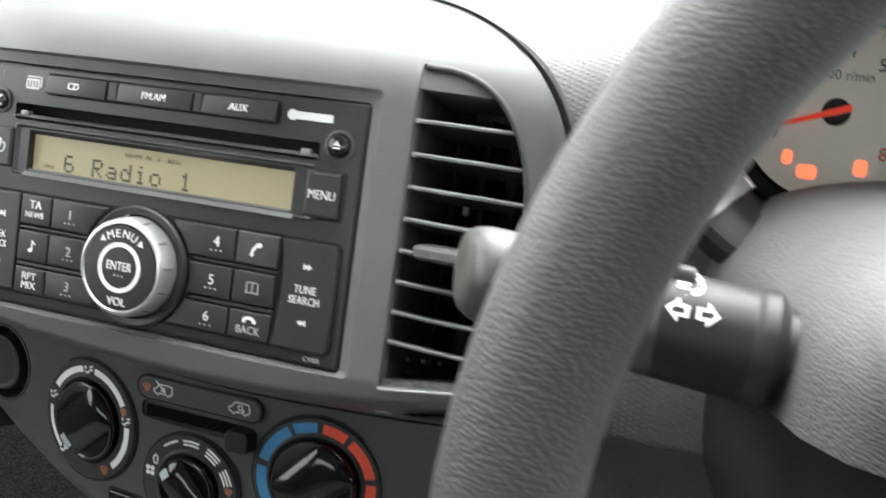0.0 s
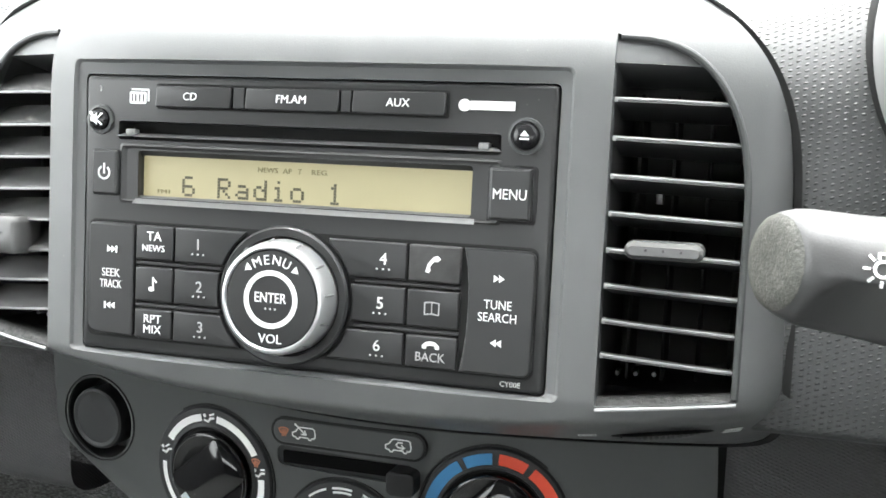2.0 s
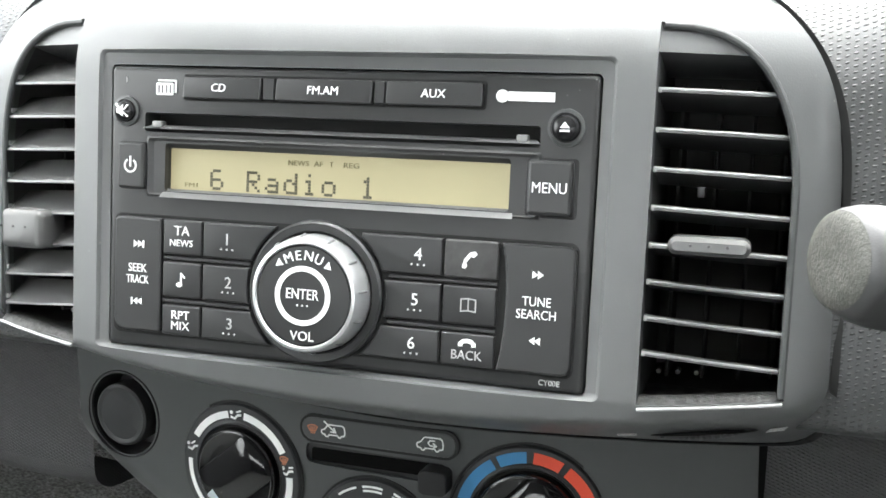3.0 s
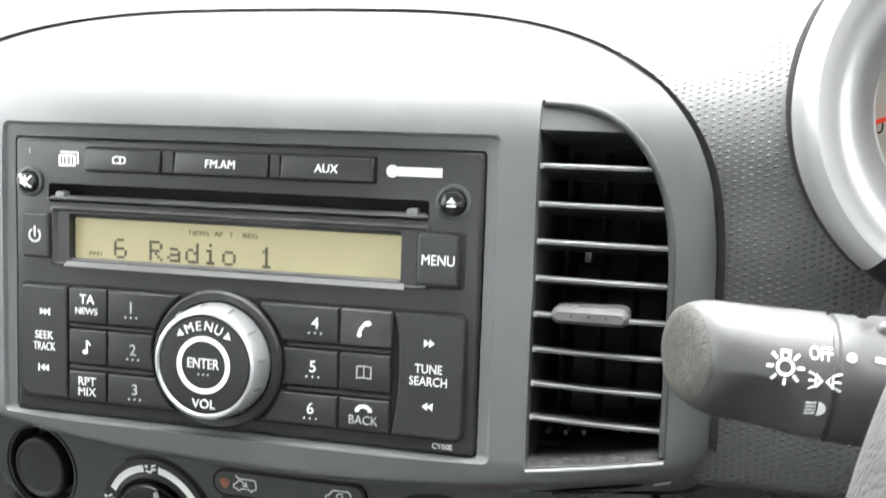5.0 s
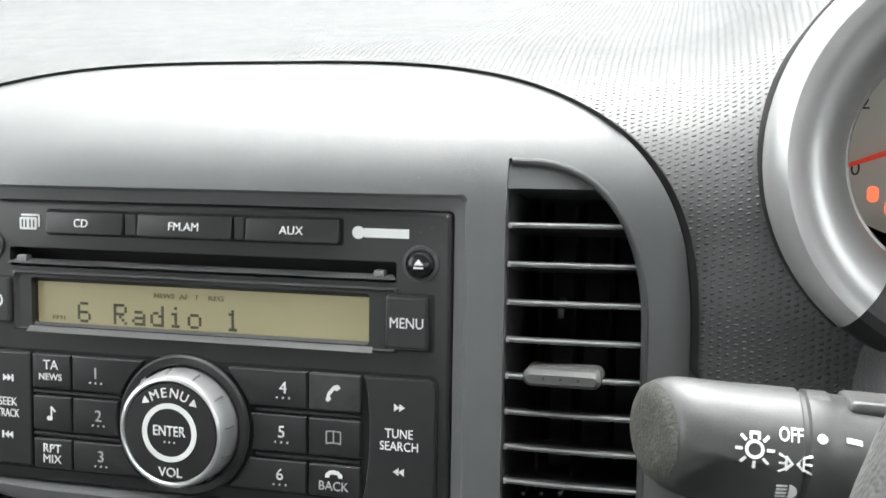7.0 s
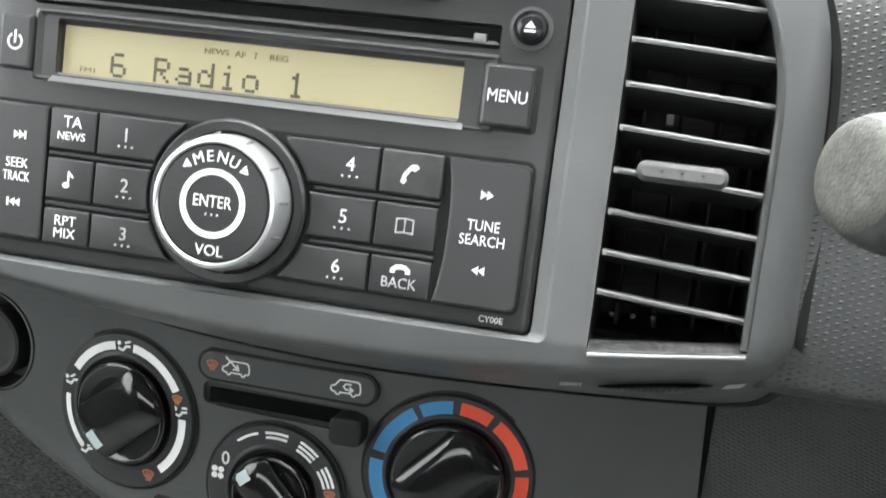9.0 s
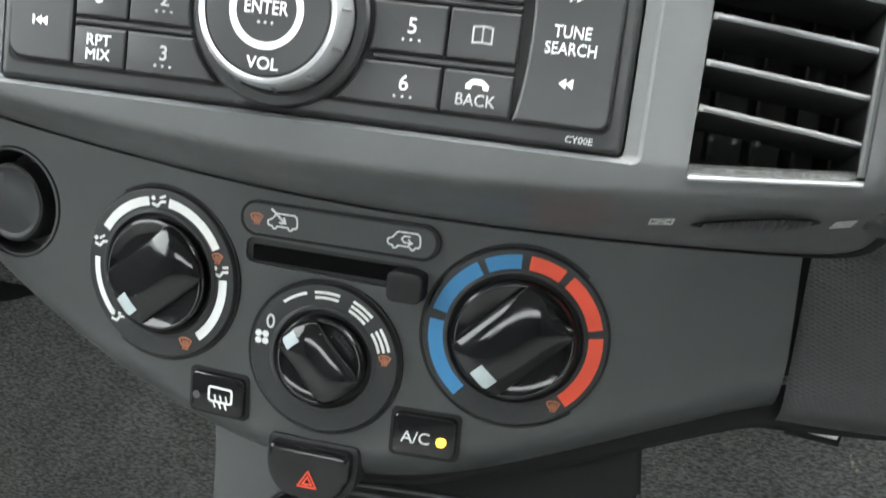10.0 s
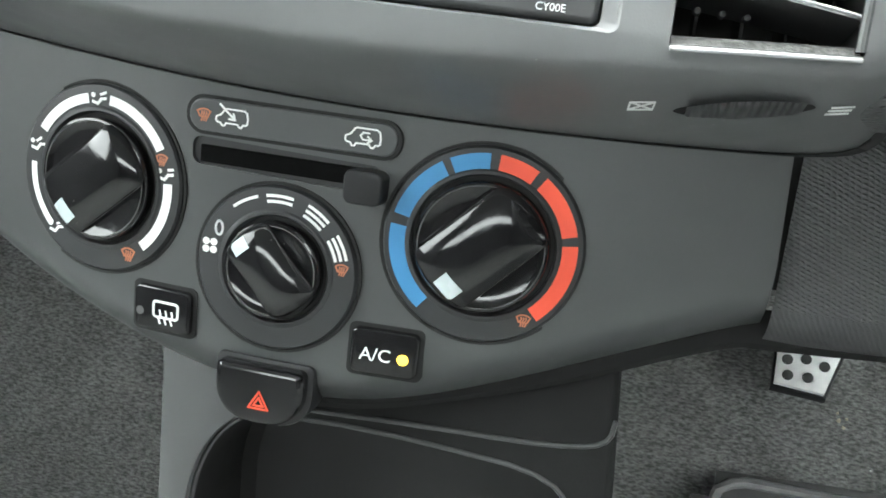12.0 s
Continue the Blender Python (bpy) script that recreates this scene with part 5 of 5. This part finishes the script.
part("bezel_joint", swept([(0.6945, 1.0), (0.6975, 0.235), (0.689, 0.22), (0.687, 0.3)], *GAUGE, -60, 230), GAP, cluster, "dark joint round the bezel")
part("trim_ring", swept([(0.426, 0.49), (0.420, 0.455), (0.412, 0.445), (0.404, 0.450), (0.400, 0.465), (0.398, 0.54)], *GAUGE, -60, 230), BEZEL, cluster, "thin bright trim ring")
bm = bmesh.new()
rows = [[bm.verts.new((GAUGE[0] + (GX - GAUGE[0]) * f + r * math.cos(b), 0.5 + (GY - 0.5) * f, GAUGE[1] + (GZ - GAUGE[1]) * f + r * math.sin(b))) for b in steps(0, 2 * math.pi * 63 / 64, 63)]
        for f, r in ((0.0, 0.400), (0.05, 0.44), (1.03, 0.475))]
for p, q in zip(rows, rows[1:]):
    for k in range(64):
        bm.faces.new((p[k], p[(k + 1) % 64], q[(k + 1) % 64], q[k]))
part("inner_wall", bm, BLACK, cluster, "black inner wall of the pod")
part("dial_ring", shrunk(lathe([(0.448, GY + 0.01), (0.446, GY - 0.03), (0.438, GY - 0.036), (0.430, GY - 0.03), (0.428, GY + 0.01)], GX, GZ, 72)), CHROME, cluster, "thin bright ring round the dial")
dial_face = part("dial_face", shrunk(lathe([(0, GY), (0.432, GY)], GX, GZ, 64)), DIALFACE, cluster, "cream dial face")
part("backing", lathe([(0, GY + 0.02), (0.52, GY + 0.02), (0.52, GY - 0.05)], GX, GZ, 48), BLACK, cluster)
for k in range(0, 41):
    b = radians(205 - k * 239 / 40)
    r0 = 0.372 if k % 5 == 0 else 0.392
    part("tick", shrunk(strokes([[(GX + r0 * math.cos(b), GZ + r0 * math.sin(b)), (GX + 0.418 * math.cos(b), GZ + 0.418 * math.sin(b))]], 0.011 if k % 5 == 0 else 0.005, GY - 0.005, GY - 0.0005)), RED if k > 32 else BLACK, dial_face)
for k in range(9):
    b = radians(205 - k * 30.2)
    part("numeral", shrunk(lettering(str(k), GX + 0.295 * math.cos(b), GZ + 0.295 * math.sin(b), 0.062, GY - 0.003)), RED if k > 6 else BLACK, dial_face, "printed numeral")
part("lettering", shrunk(lettering("x1000 r/min", GX - 0.005, GZ + 0.178, 0.046, GY - 0.003, 0.30)), BLACK, dial_face, "printed unit words")
b = radians(200)
u, w = Vector((math.cos(b), math.sin(b))), Vector((-math.sin(b), math.cos(b)))
g = Vector((GX, GZ))
needle = part("needle", shrunk(prism([tuple(g - u * 0.07 - w * 0.017), tuple(g + u * 0.335 - w * 0.009), tuple(g + u * 0.335 + w * 0.009), tuple(g - u * 0.07 + w * 0.017)], GY - 0.052, GY - 0.044)), NEEDLE, cluster, "red needle")
part("needle_hub", shrunk(lathe([(0, GY - 0.044), (0.055, GY - 0.044), (0.064, GY - 0.036), (0.067, GY)], GX, GZ, 32)), BLACK, cluster, "black needle hub")
for x, z, sx, sz in ((-0.188, -0.238, 0.024, 0.036), (-0.090, -0.298, 0.046, 0.034), (0.148, -0.252, 0.030, 0.040)):
    part("warning_light", shrunk(prism(rounded(GX + x - sx, GZ + z - sz, GX + x + sx, GZ + z + sz, 0.022), GY - 0.004, GY - 0.0005)), WARN, dial_face, "glowing red warning light")

# dark binnacle floor beside the pod
part("binnacle", box(2.0, 1.45, -0.25, 5.2, 1.65, 1.25), BLACK, cluster, "dark cluster backing")

# ---- steering column, stalk and wheel ----
# where the wheel and its column stand, and how they are turned
STEER = Matrix.Translation((1.944, -1.443, -0.124)) @ Euler((radians(1.94), radians(1.10), radians(3.98))).to_matrix().to_4x4() @ Matrix.Translation((-1.73, 1.11, 0.1))


def steered(bm):
    bm.transform(STEER)
    return bm


column = thing("steering_column", (3.5, 0.3, -0.9), "dark grey grained steering column shroud", "steering column")


def shroud(x_half, z_top, z_low, stations, lower):
    bm = bmesh.new()
    rows = []
    for y, k in stations:
        row = []
        for a in steps(0, 180, 28):
            c, s = math.cos(radians(a)), math.sin(radians(a))
            x = 3.62 + x_half * k * (1 if c > 0 else -1) * abs(c) ** 0.55
            z = -0.20 + ((z_low + 0.20) if lower else (z_top + 0.20)) * k * abs(s) ** 0.62
            row.append(bm.verts.new((x, y, z)))
        rows.append(row)
    for p, q in zip(rows, rows[1:]):
        for k in range(28):
            bm.faces.new((p[k], p[k + 1], q[k + 1], q[k]))
    bm.faces.new(rows[0])
    bm.faces.new(list(reversed(rows[-1])))
    return bm


STATIONS = [(-0.80, 0.62), (-0.78, 0.76), (-0.70, 0.85), (-0.55, 0.92), (-0.30, 0.97), (0.0, 1.02), (0.3, 1.09), (0.6, 1.14), (0.9, 1.16)]
part("upper_shroud", steered(shroud(1.39, 0.40, 0, STATIONS, False)), SHROUD, column, "grained upper column cover")
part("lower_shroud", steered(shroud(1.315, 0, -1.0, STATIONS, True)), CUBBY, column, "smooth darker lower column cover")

stalk = thing("light_stalk", (2.35, -0.42, -0.2), "dark grey light switch stalk with white symbols and a worn tip", "stalk")
# (x, height, radius); the first few lie on the slanting end face, x counted from it
TIP = [(0.0, -0.008, 0.012), (-0.002, -0.008, 0.045), (-0.001, -0.009, 0.080), (0.002, -0.010, 0.104), (0.012, -0.011, 0.120), (0.030, -0.013, 0.133), (0.055, -0.015, 0.142), (0.085, -0.018, 0.147)]
SX = [(1.64, -0.024, 0.150), (1.70, -0.028, 0.153), (1.73, -0.030, 0.156), (1.77, -0.033, 0.158), (1.803, -0.035, 0.160), (1.808, -0.035, 0.152),
      (1.817, -0.036, 0.152), (1.822, -0.036, 0.160), (1.868, -0.039, 0.162), (1.873, -0.040, 0.158), (2.03, -0.050, 0.160)]
SB = [(2.03, -0.050, 0.159), (2.14, -0.058, 0.160), (2.255, -0.064, 0.158), (2.270, -0.065, 0.170), (2.305, -0.068, 0.172), (2.32, -0.069, 0.150), (2.335, -0.070, 0.125), (2.46, -0.078, 0.118)]


STALK_AXIS = Euler((0, radians(2.3), radians(5.5))).to_matrix()


def set_stalk(bm):
    """Turns the straight stalk towards the driver and hangs it on the column."""
    for v in bm.verts:
        far = v.co.x - 1.80
        own = Vector(((1.04 if far > 0 else 0.93) * far, 0.92 * (v.co.y + 0.41 - 0.03 * (v.co.x - 1.4)), 0.92 * v.co.z))
        v.co = Vector((1.868, -0.655, 0.036)) + 1.05 * (STALK_AXIS @ own)
    return bm


def stalk_at(x):
    both = [(1.40, -0.008, 0.145)] + SX + SB
    for (x0, z0, r0), (x1, z1, r1) in zip(both, both[1:]):
        if x0 <= x <= x1 and x1 > x0:
            f = (x - x0) / (x1 - x0)
            return z0 + (z1 - z0) * f, r0 + (r1 - r0) * f
    return both[-1][1:]


def turned_along_x(stations, n=120, tip=()):
    """The stalk's skin, round above and cut flat below towards the driver, with a slanting end face."""
    bm = bmesh.new()
    rows = []
    for j, (x, z, r) in enumerate(list(tip) + list(stations)):
        row = []
        slanted = j < len(tip)
        mid = 1.47 + x if slanted else x
        flat = 0.72 + 0.28 * (1 - smooth(1.48, 1.58, mid)) + 0.3 * smooth(1.70, 1.81, mid)
        for k in range(n):
            out, up = math.sin(2 * math.pi * k / n), math.cos(2 * math.pi * k / n)
            past = max(0.0, out * 0.72 - up * 0.70 - flat)
            out, up = out - past * 0.72, up + past * 0.70
            y = -0.41 + 0.03 * (mid - 1.4) - 0.95 * r * out
            row.append(bm.verts.new((1.405 + 0.44 * (-0.26 - y) + x if slanted else x, y, z + r * up)))
        rows.append(row)
    for p, q in zip(rows, rows[1:]):
        for k in range(n):
            bm.faces.new((p[k], p[(k + 1) % n], q[(k + 1) % n], q[k]))
    bm.faces.new(rows[0])
    bm.faces.new(list(reversed(rows[-1])))
    return bm


grip = part("twist_grip", set_stalk(turned_along_x(SX, tip=TIP)), STALK, stalk, "dark grey twist grip", sharp=40)
part("stalk_arm", set_stalk(turned_along_x(SB)), BLACK, stalk)
part("arm_ridge", set_stalk(box(1.90, -0.47, 0.080, 2.10, -0.33, 0.122, 0.020, segments=4)), STALK, stalk)
# worn end cap
bm = turned_along_x([], tip=[(x - 0.002, z, r + 0.001) for x, z, r in TIP[:5]])
part("worn_tip", set_stalk(bm), WORN_TIP, grip, "scuffed greenish worn end")


def on_stalk(bm):
    for v in bm.verts:
        z, r = stalk_at(v.co.x)
        v.co.y += -0.41 + 0.03 * (v.co.x - 1.4) - 0.95 * math.sqrt(max(0.0, r * r - (v.co.z - z) ** 2))
    return bm


def stalk_mark(name, bm, label, owner):
    return part(name, set_stalk(on_stalk(bm)), WHITE, owner, label)


sx, sz = 1.697, 0.006
bm = prism(arc_bar(sx, sz, 0.0145, 0.0215, 0, 359.9, 24), -0.003, 0.004)
strokes([[(sx - 0.009, sz + 0.024), (sx - 0.009, sz + 0.036), (sx + 0.009, sz + 0.036), (sx + 0.009, sz + 0.024)]], 0.006, -0.003, 0.004, bm)
for a in (0, 45, 135, 180, 225, 270, 315):
    c, s = math.cos(radians(a)), math.sin(radians(a))
    stalk_mark("lamp_ray", strokes([[(sx + 0.029 * c, sz + 0.029 * s), (sx + 0.041 * c, sz + 0.041 * s)]], 0.0065, -0.003, 0.004), "", grip)
stalk_mark("lamp_symbol", bm, "white lamp symbol", grip)
stalk_mark("lettering", lettering("OFF", 1.776, 0.045, 0.030, -0.001, 0.052, 0.004), "white printed word", grip)
bm = bmesh.new()
for s in (-1, 1):
    strokes([[(1.786 + s * 0.006, -0.018), (1.786 + s * 0.019, -0.004), (1.786 + s * 0.019, -0.032), (1.786 + s * 0.006, -0.018)]], 0.0055, -0.003, 0.004, bm)
    for d in (-0.014, 0, 0.014):
        strokes([[(1.786 + s * 0.023, -0.018 + d), (1.786 + s * 0.034, -0.018 + 1.4 * d)]], 0.004, -0.003, 0.004, bm)
stalk_mark("side_light_symbol", bm, "white side light symbol", grip)
bm = prism([(1.779 + 0.018 * math.cos(radians(b)), -0.124 + 0.018 * math.sin(radians(b))) for b in range(-90, 91, 15)], -0.003, 0.004)
strokes([[(1.773, -0.110 - k * 0.009), (1.753, -0.113 - k * 0.009)] for k in range(4)], 0.004, -0.003, 0.004, bm)
for v in bm.verts:
    v.co.z += 0.038
stalk_mark("headlight_symbol", bm, "white headlight symbol", grip)
stalk_mark("dot_mark", prism(disc(1.840, 0.042, 0.010, 14), -0.003, 0.004), "white dot", grip)
stalk_mark("dash_mark", prism([(1.888, 0.038), (1.918, 0.034), (1.918, 0.044), (1.888, 0.048)], -0.003, 0.004), "white dash", grip)
ax, az = 2.105, 0.012
for side in (-1, 1):
    arrow = [(0.010, 0.016), (0.034, 0.016), (0.034, 0.032), (0.064, 0), (0.034, -0.032), (0.034, -0.016), (0.010, -0.016)]
    hollow = [(0.018, 0.008), (0.042, 0.008), (0.042, 0.014), (0.053, 0), (0.042, -0.014), (0.042, -0.008), (0.018, -0.008)]
    ring = [(ax + side * x, az + z) for x, z in arrow] + [(ax + side * arrow[0][0], az + arrow[0][1]), (ax + side * hollow[0][0], az + hollow[0][1])]
    ring += [(ax + side * x, az + z) for x, z in [hollow[0]] + list(reversed(hollow))[:-1]][1:] + [(ax + side * (hollow[0][0] + 0.0002), az + hollow[0][1] - 0.0002)]
    stalk_mark("turn_arrow", prism(ring, -0.003, 0.004), "white turn signal arrow", stalk)
bm = strokes([[(2.06, 0.092), (2.085, 0.092)], [(2.06, 0.081), (2.085, 0.081)], [(2.06, 0.070), (2.085, 0.070)]], 0.006, -0.003, 0.004)
prism(arc_bar(2.095, 0.081, 0.014, 0.026, -90, 90, 12), -0.003, 0.004, bm=bm)
stalk_mark("beam_symbol", bm, "white headlight beam symbol", stalk)

WHEEL_MID = Vector((3.590, -1.11, -0.433))
WHEEL_N = Vector((0.02, -0.985, -0.172)).normalized()
wu = Vector((0, 0, 1)).cross(WHEEL_N).normalized()
wv = WHEEL_N.cross(wu)
WHEEL_AT = Matrix.Translation((1.959, -1.359, -0.055)) @ Euler((radians(-8.3), radians(1.3), radians(4.4))).to_matrix().to_4x4() @ Matrix.Translation((-1.73, 1.11, 0.1))
wheel = thing("steering_wheel", tuple(WHEEL_AT @ WHEEL_MID), "dark grey grained steering wheel", "steering wheel")


def wheeled(bm):
    bm.transform(WHEEL_AT)
    return bm


def wheel_point(r, a, out=0.0):
    return WHEEL_MID + r * (math.cos(a) * wu + math.sin(a) * wv) + out * WHEEL_N


bm = bmesh.new()
rings = []
for k in range(160):
    a = 2 * math.pi * k / 160
    c, radial = wheel_point(1.864, a), (math.cos(a) * wu + math.sin(a) * wv)
    rings.append([bm.verts.new(c + 0.157 * math.cos(2 * math.pi * j / 28) * radial + 0.170 * math.sin(2 * math.pi * j / 28) * WHEEL_N) for j in range(28)])
for k in range(160):
    p, q = rings[k], rings[(k + 1) % 160]
    for j in range(28):
        bm.faces.new((p[j], p[(j + 1) % 28], q[(j + 1) % 28], q[j]))
part("rim", wheeled(bm), LEATHER, wheel, "grained dark grey rim")
# airbag boss and spokes
bm = bmesh.new()
rows = []
for out, k in ((-0.45, 0.75), (-0.30, 0.92), (-0.05, 0.98), (0.10, 0.90), (0.18, 0.70), (0.21, 0.35)):
    rows.append([bm.verts.new(WHEEL_MID + k * (0.78 * math.copysign(abs(math.cos(a)) ** 0.7, math.cos(a)) * wu + 0.66 * math.copysign(abs(math.sin(a)) ** 0.7, math.sin(a)) * wv) + (out - 0.25) * WHEEL_N) for a in steps(0, 2 * math.pi * 39 / 40, 39)])
for p, q in zip(rows, rows[1:]):
    for k in range(40):
        bm.faces.new((p[k], p[(k + 1) % 40], q[(k + 1) % 40], q[k]))
bm.faces.new(rows[-1])
bm.faces.new(list(reversed(rows[0])))
part("boss", wheeled(bm), SHROUD, wheel, "dark grey airbag boss")
for deg in (205, 335, 270):
    a = radians(deg)
    line = [wheel_point(r, a, o) for r, o in ((0.55, -0.30), (1.0, -0.26), (1.4, -0.16), (1.82, -0.03))]
    part("spoke", wheeled(tube(line, lambda k: (0.20, 0.17, 0.14, 0.11)[k], 14)), SHROUD, wheel)

# Lighter than the console's black: the rounded edges' highlight is in the colour.
RIDGE = material("ridge_highlight_black", (0.045, 0.046, 0.046), 0.34, vary=0.05)
# ---- centre console foot, with its open cubby ----
CONSOLE_AT = Matrix.Translation((-0.064, 0.248, -0.033))


def stood(bm):
    bm.transform(CONSOLE_AT)
    return bm


console = thing("centre_console", (0.34, 0.85, -3.63), "grey plastic centre console with an open black cubby", "centre console")
bm = prism([(-0.375, -1.50), (-0.36, -1.75), (-0.335, -2.2), (-0.30, -3.9), (1.225, -3.9), (1.20, -2.0), (1.185, -1.80), (1.135, -1.36)], 0.50, 2.2, 0.03, segments=4)
leg = part("body", stood(bm), CUBBY, console, "black console body")
CUBBY_LINE = [(-0.16, -3.5), (1.08, -3.5), (1.095, -2.3), (1.085, -2.08), (1.064, -1.965), (1.034, -1.901), (1.007, -1.876), (0.938, -1.847), (0.842, -1.830), (0.654, -1.819), (0.46, -1.811), (0.27, -1.810), (0.06, -1.820),
              ] + [(0.02 - 0.248 * math.sin(b), -2.20 + 0.377 * math.cos(b)) for b in steps(0.06, math.pi / 2, 14)]
cut(leg, [stood(prism(CUBBY_LINE, -1, 3.5))])
cheek = [(-0.378, -1.60), (-0.363, -1.75), (-0.338, -2.2), (-0.303, -3.9), (-0.175, -3.5)] + [(0.02 - 0.256 * math.sin(b), -2.20 + 0.385 * math.cos(b)) for b in steps(math.pi / 2, 0.0, 16)] + [(0.10, -1.812), (0.10, -1.60)]
part("side_cheek", stood(prism(cheek, 0.465, 0.7, 0.012)), CONSOLE, console, "smooth mid-grey side cheek")
bm = bmesh.new()
liner, _ = drawn_in(CUBBY_LINE, 0.005)
tight, _ = drawn_in(CUBBY_LINE, 0.05)
loops = [[bm.verts.new((x, y, z)) for x, z in line] for line, y in ((liner, 0.51), (liner, 0.95), (tight, 1.0))]
for p, q in zip(loops, loops[1:]):
    for k in range(len(p)):
        j = (k + 1) % len(p)
        bm.faces.new((p[k], p[j], q[j], q[k]))
bm.faces.new(loops[-1])
part("cubby", stood(bm), CUBBY_IN, console, "black open cubby")
part("cubby_edge", stood(tube([(x, 0.503, z) for x, z in CUBBY_LINE], 0.010, 8, closed=True)), RIDGE, console, "rounded black cubby edge, lightened for its highlight")
ridge = [(0.10, -1.783), (0.208, -1.777), (0.455, -1.763), (0.70, -1.752), (0.90, -1.744), (1.01, -1.733), (1.075, -1.722), (1.115, -1.710), (1.142, -1.692), (1.156, -1.668), (1.162, -1.62)]
part("ridge", stood(tube([(x, 0.498, z) for x, z in ridge], 0.009, 8)), RIDGE, console, "black ridge over the cubby, lightened for its highlight")

# ---- clutch pedal with a perforated alloy pad; metres on the car's axes ----
pedal = tagged(new("pedal"), "perforated bright alloy clutch pedal pad", "pedal")
pedal.location = (0.230, 0.322, HEIGHT - 0.341)
pm = Matrix.Translation(pedal.location) @ Matrix.Rotation(radians(-52), 4, "X") @ Matrix.Rotation(radians(-6), 4, "Z") @ Matrix.Scale(0.87, 4)
bm = prism([(-0.021, -0.017), (0.014, -0.021), (0.026, 0.016), (0.0, 0.024), (-0.020, 0.022)], -0.002, 0.002, 0.001)
pad = part("pad", bm, ALLOY, None, "bright alloy pad with round holes", world_space=True)
pad.data.transform(pm)
for x, z in ((-0.013, 0.015), (-0.001, 0.017), (0.011, 0.012), (-0.013, 0.002), (0.000, 0.004), (0.013, 0.000), (-0.012, -0.010), (0.002, -0.010)):
    hb = prism(disc(x, z, 0.0040, 18), -0.0026, 0.001, 0.0004)
    hb.transform(pm)
    h = part("rubber_stud", hb, MATRUBBER, None, "dark rubber stud", world_space=True)
    h.parent, h.matrix_parent_inverse = pad, Matrix()
pad.parent, pad.matrix_parent_inverse = pedal, Matrix.Translation(-pedal.location)
bm = tube([pm @ Vector(p) for p in ((0.004, 0.014, 0.0), (0.006, 0.024, 0.03), (0.008, 0.03, 0.12), (0.01, -0.02, 0.28))], 0.007, 10)
part("arm", bm, BLACK, pedal, "black pedal arm", world_space=True)
bm = prism([(-0.023, -0.019), (0.016, -0.023), (0.029, 0.018), (0.0, 0.027), (-0.022, 0.025)], 0.002, 0.012, 0.002)
bm.transform(pm)
part("rubber_backing", bm, BLACK, pedal, "black rubber pad backing", world_space=True)

# ---- rubber mat in the footwell ----
mat_thing = tagged(new("floor_mat"), "black ribbed rubber floor mat lying on the carpet", "floor mat")
mat_thing.location = (0.37, 0.0, floor_height(0.37, 0.0) + 0.004)


def mat_at(u, v, up=0.0):
    x, y = 0.157 + 0.42 * u, -0.408 + 0.685 * v
    return Vector((x, y, floor_height(x, y) + 0.004 + up))


outline = []
for a, b, c, d in ((0, 0, 0, 0),):
    for x, z in rounded(0, 0, 1, 1, 0.10, 6):
        outline.append((x, z))
bm = grid(steps(0, 1, 30), steps(0, 1, 50), lambda u, v: mat_at(u, v))
off = []
for f in bm.faces:
    c = f.calc_center_median()
    u, v = (c.x - 0.157) / 0.42, (c.y + 0.408) / 0.685
    q = Vector((max(abs(u - 0.5) - 0.38, 0) / 0.12, max(abs(v - 0.5) - 0.43, 0) / 0.07))
    if q.length > 1.0:
        off.append(f)
bmesh.ops.delete(bm, geom=off, context="FACES")
part("mat_sheet", bm, MATRUBBER, mat_thing, world_space=True)
edge = [mat_at(x, z, 0.004) for x, z in rounded(0.01, 0.01, 0.99, 0.99, 0.10, 8)]
part("mat_edge", tube(edge, 0.0035, 8, closed=True), MATRIM, mat_thing, "raised worn rubber edge", world_space=True)
for k in range(6):
    for j in range(4):
        u0, v0 = 0.06 + 0.148 * k, 0.93 - 0.13 * j
        line = [mat_at(u0 + x, v0 - z, 0.003) for x, z in rounded(0.0, 0.0, 0.128, 0.11, 0.02, 3)]
        part("mat_rib", tube(line, 0.0022, 6, closed=True), MATRIM, mat_thing, world_space=True)

# crumbs on the carpet
crumbs = tagged(new("crumbs"), "small pale crumbs lying on the carpet", "crumb")
cx_, cy_ = 0.257, 0.313
crumbs.location = (cx_, cy_, floor_height(cx_, cy_))
for dx, dy, r in ((0, 0, 0.0016), (0.003, -0.003, 0.0013), (-0.001, 0.004, 0.0012), (0.005, 0.002, 0.0009)):
    bm = bmesh.new()
    bmesh.ops.create_icosphere(bm, subdivisions=1, radius=r, matrix=Matrix.Translation((cx_ + dx, cy_ + dy, floor_height(cx_ + dx, cy_ + dy) + r * 0.8)))
    for v in bm.verts:
        v.co += Vector((random.uniform(-1, 1), random.uniform(-1, 1), random.uniform(-1, 1))) * r * 0.3
    part("crumb", bm, CRUMB, crumbs, world_space=True)
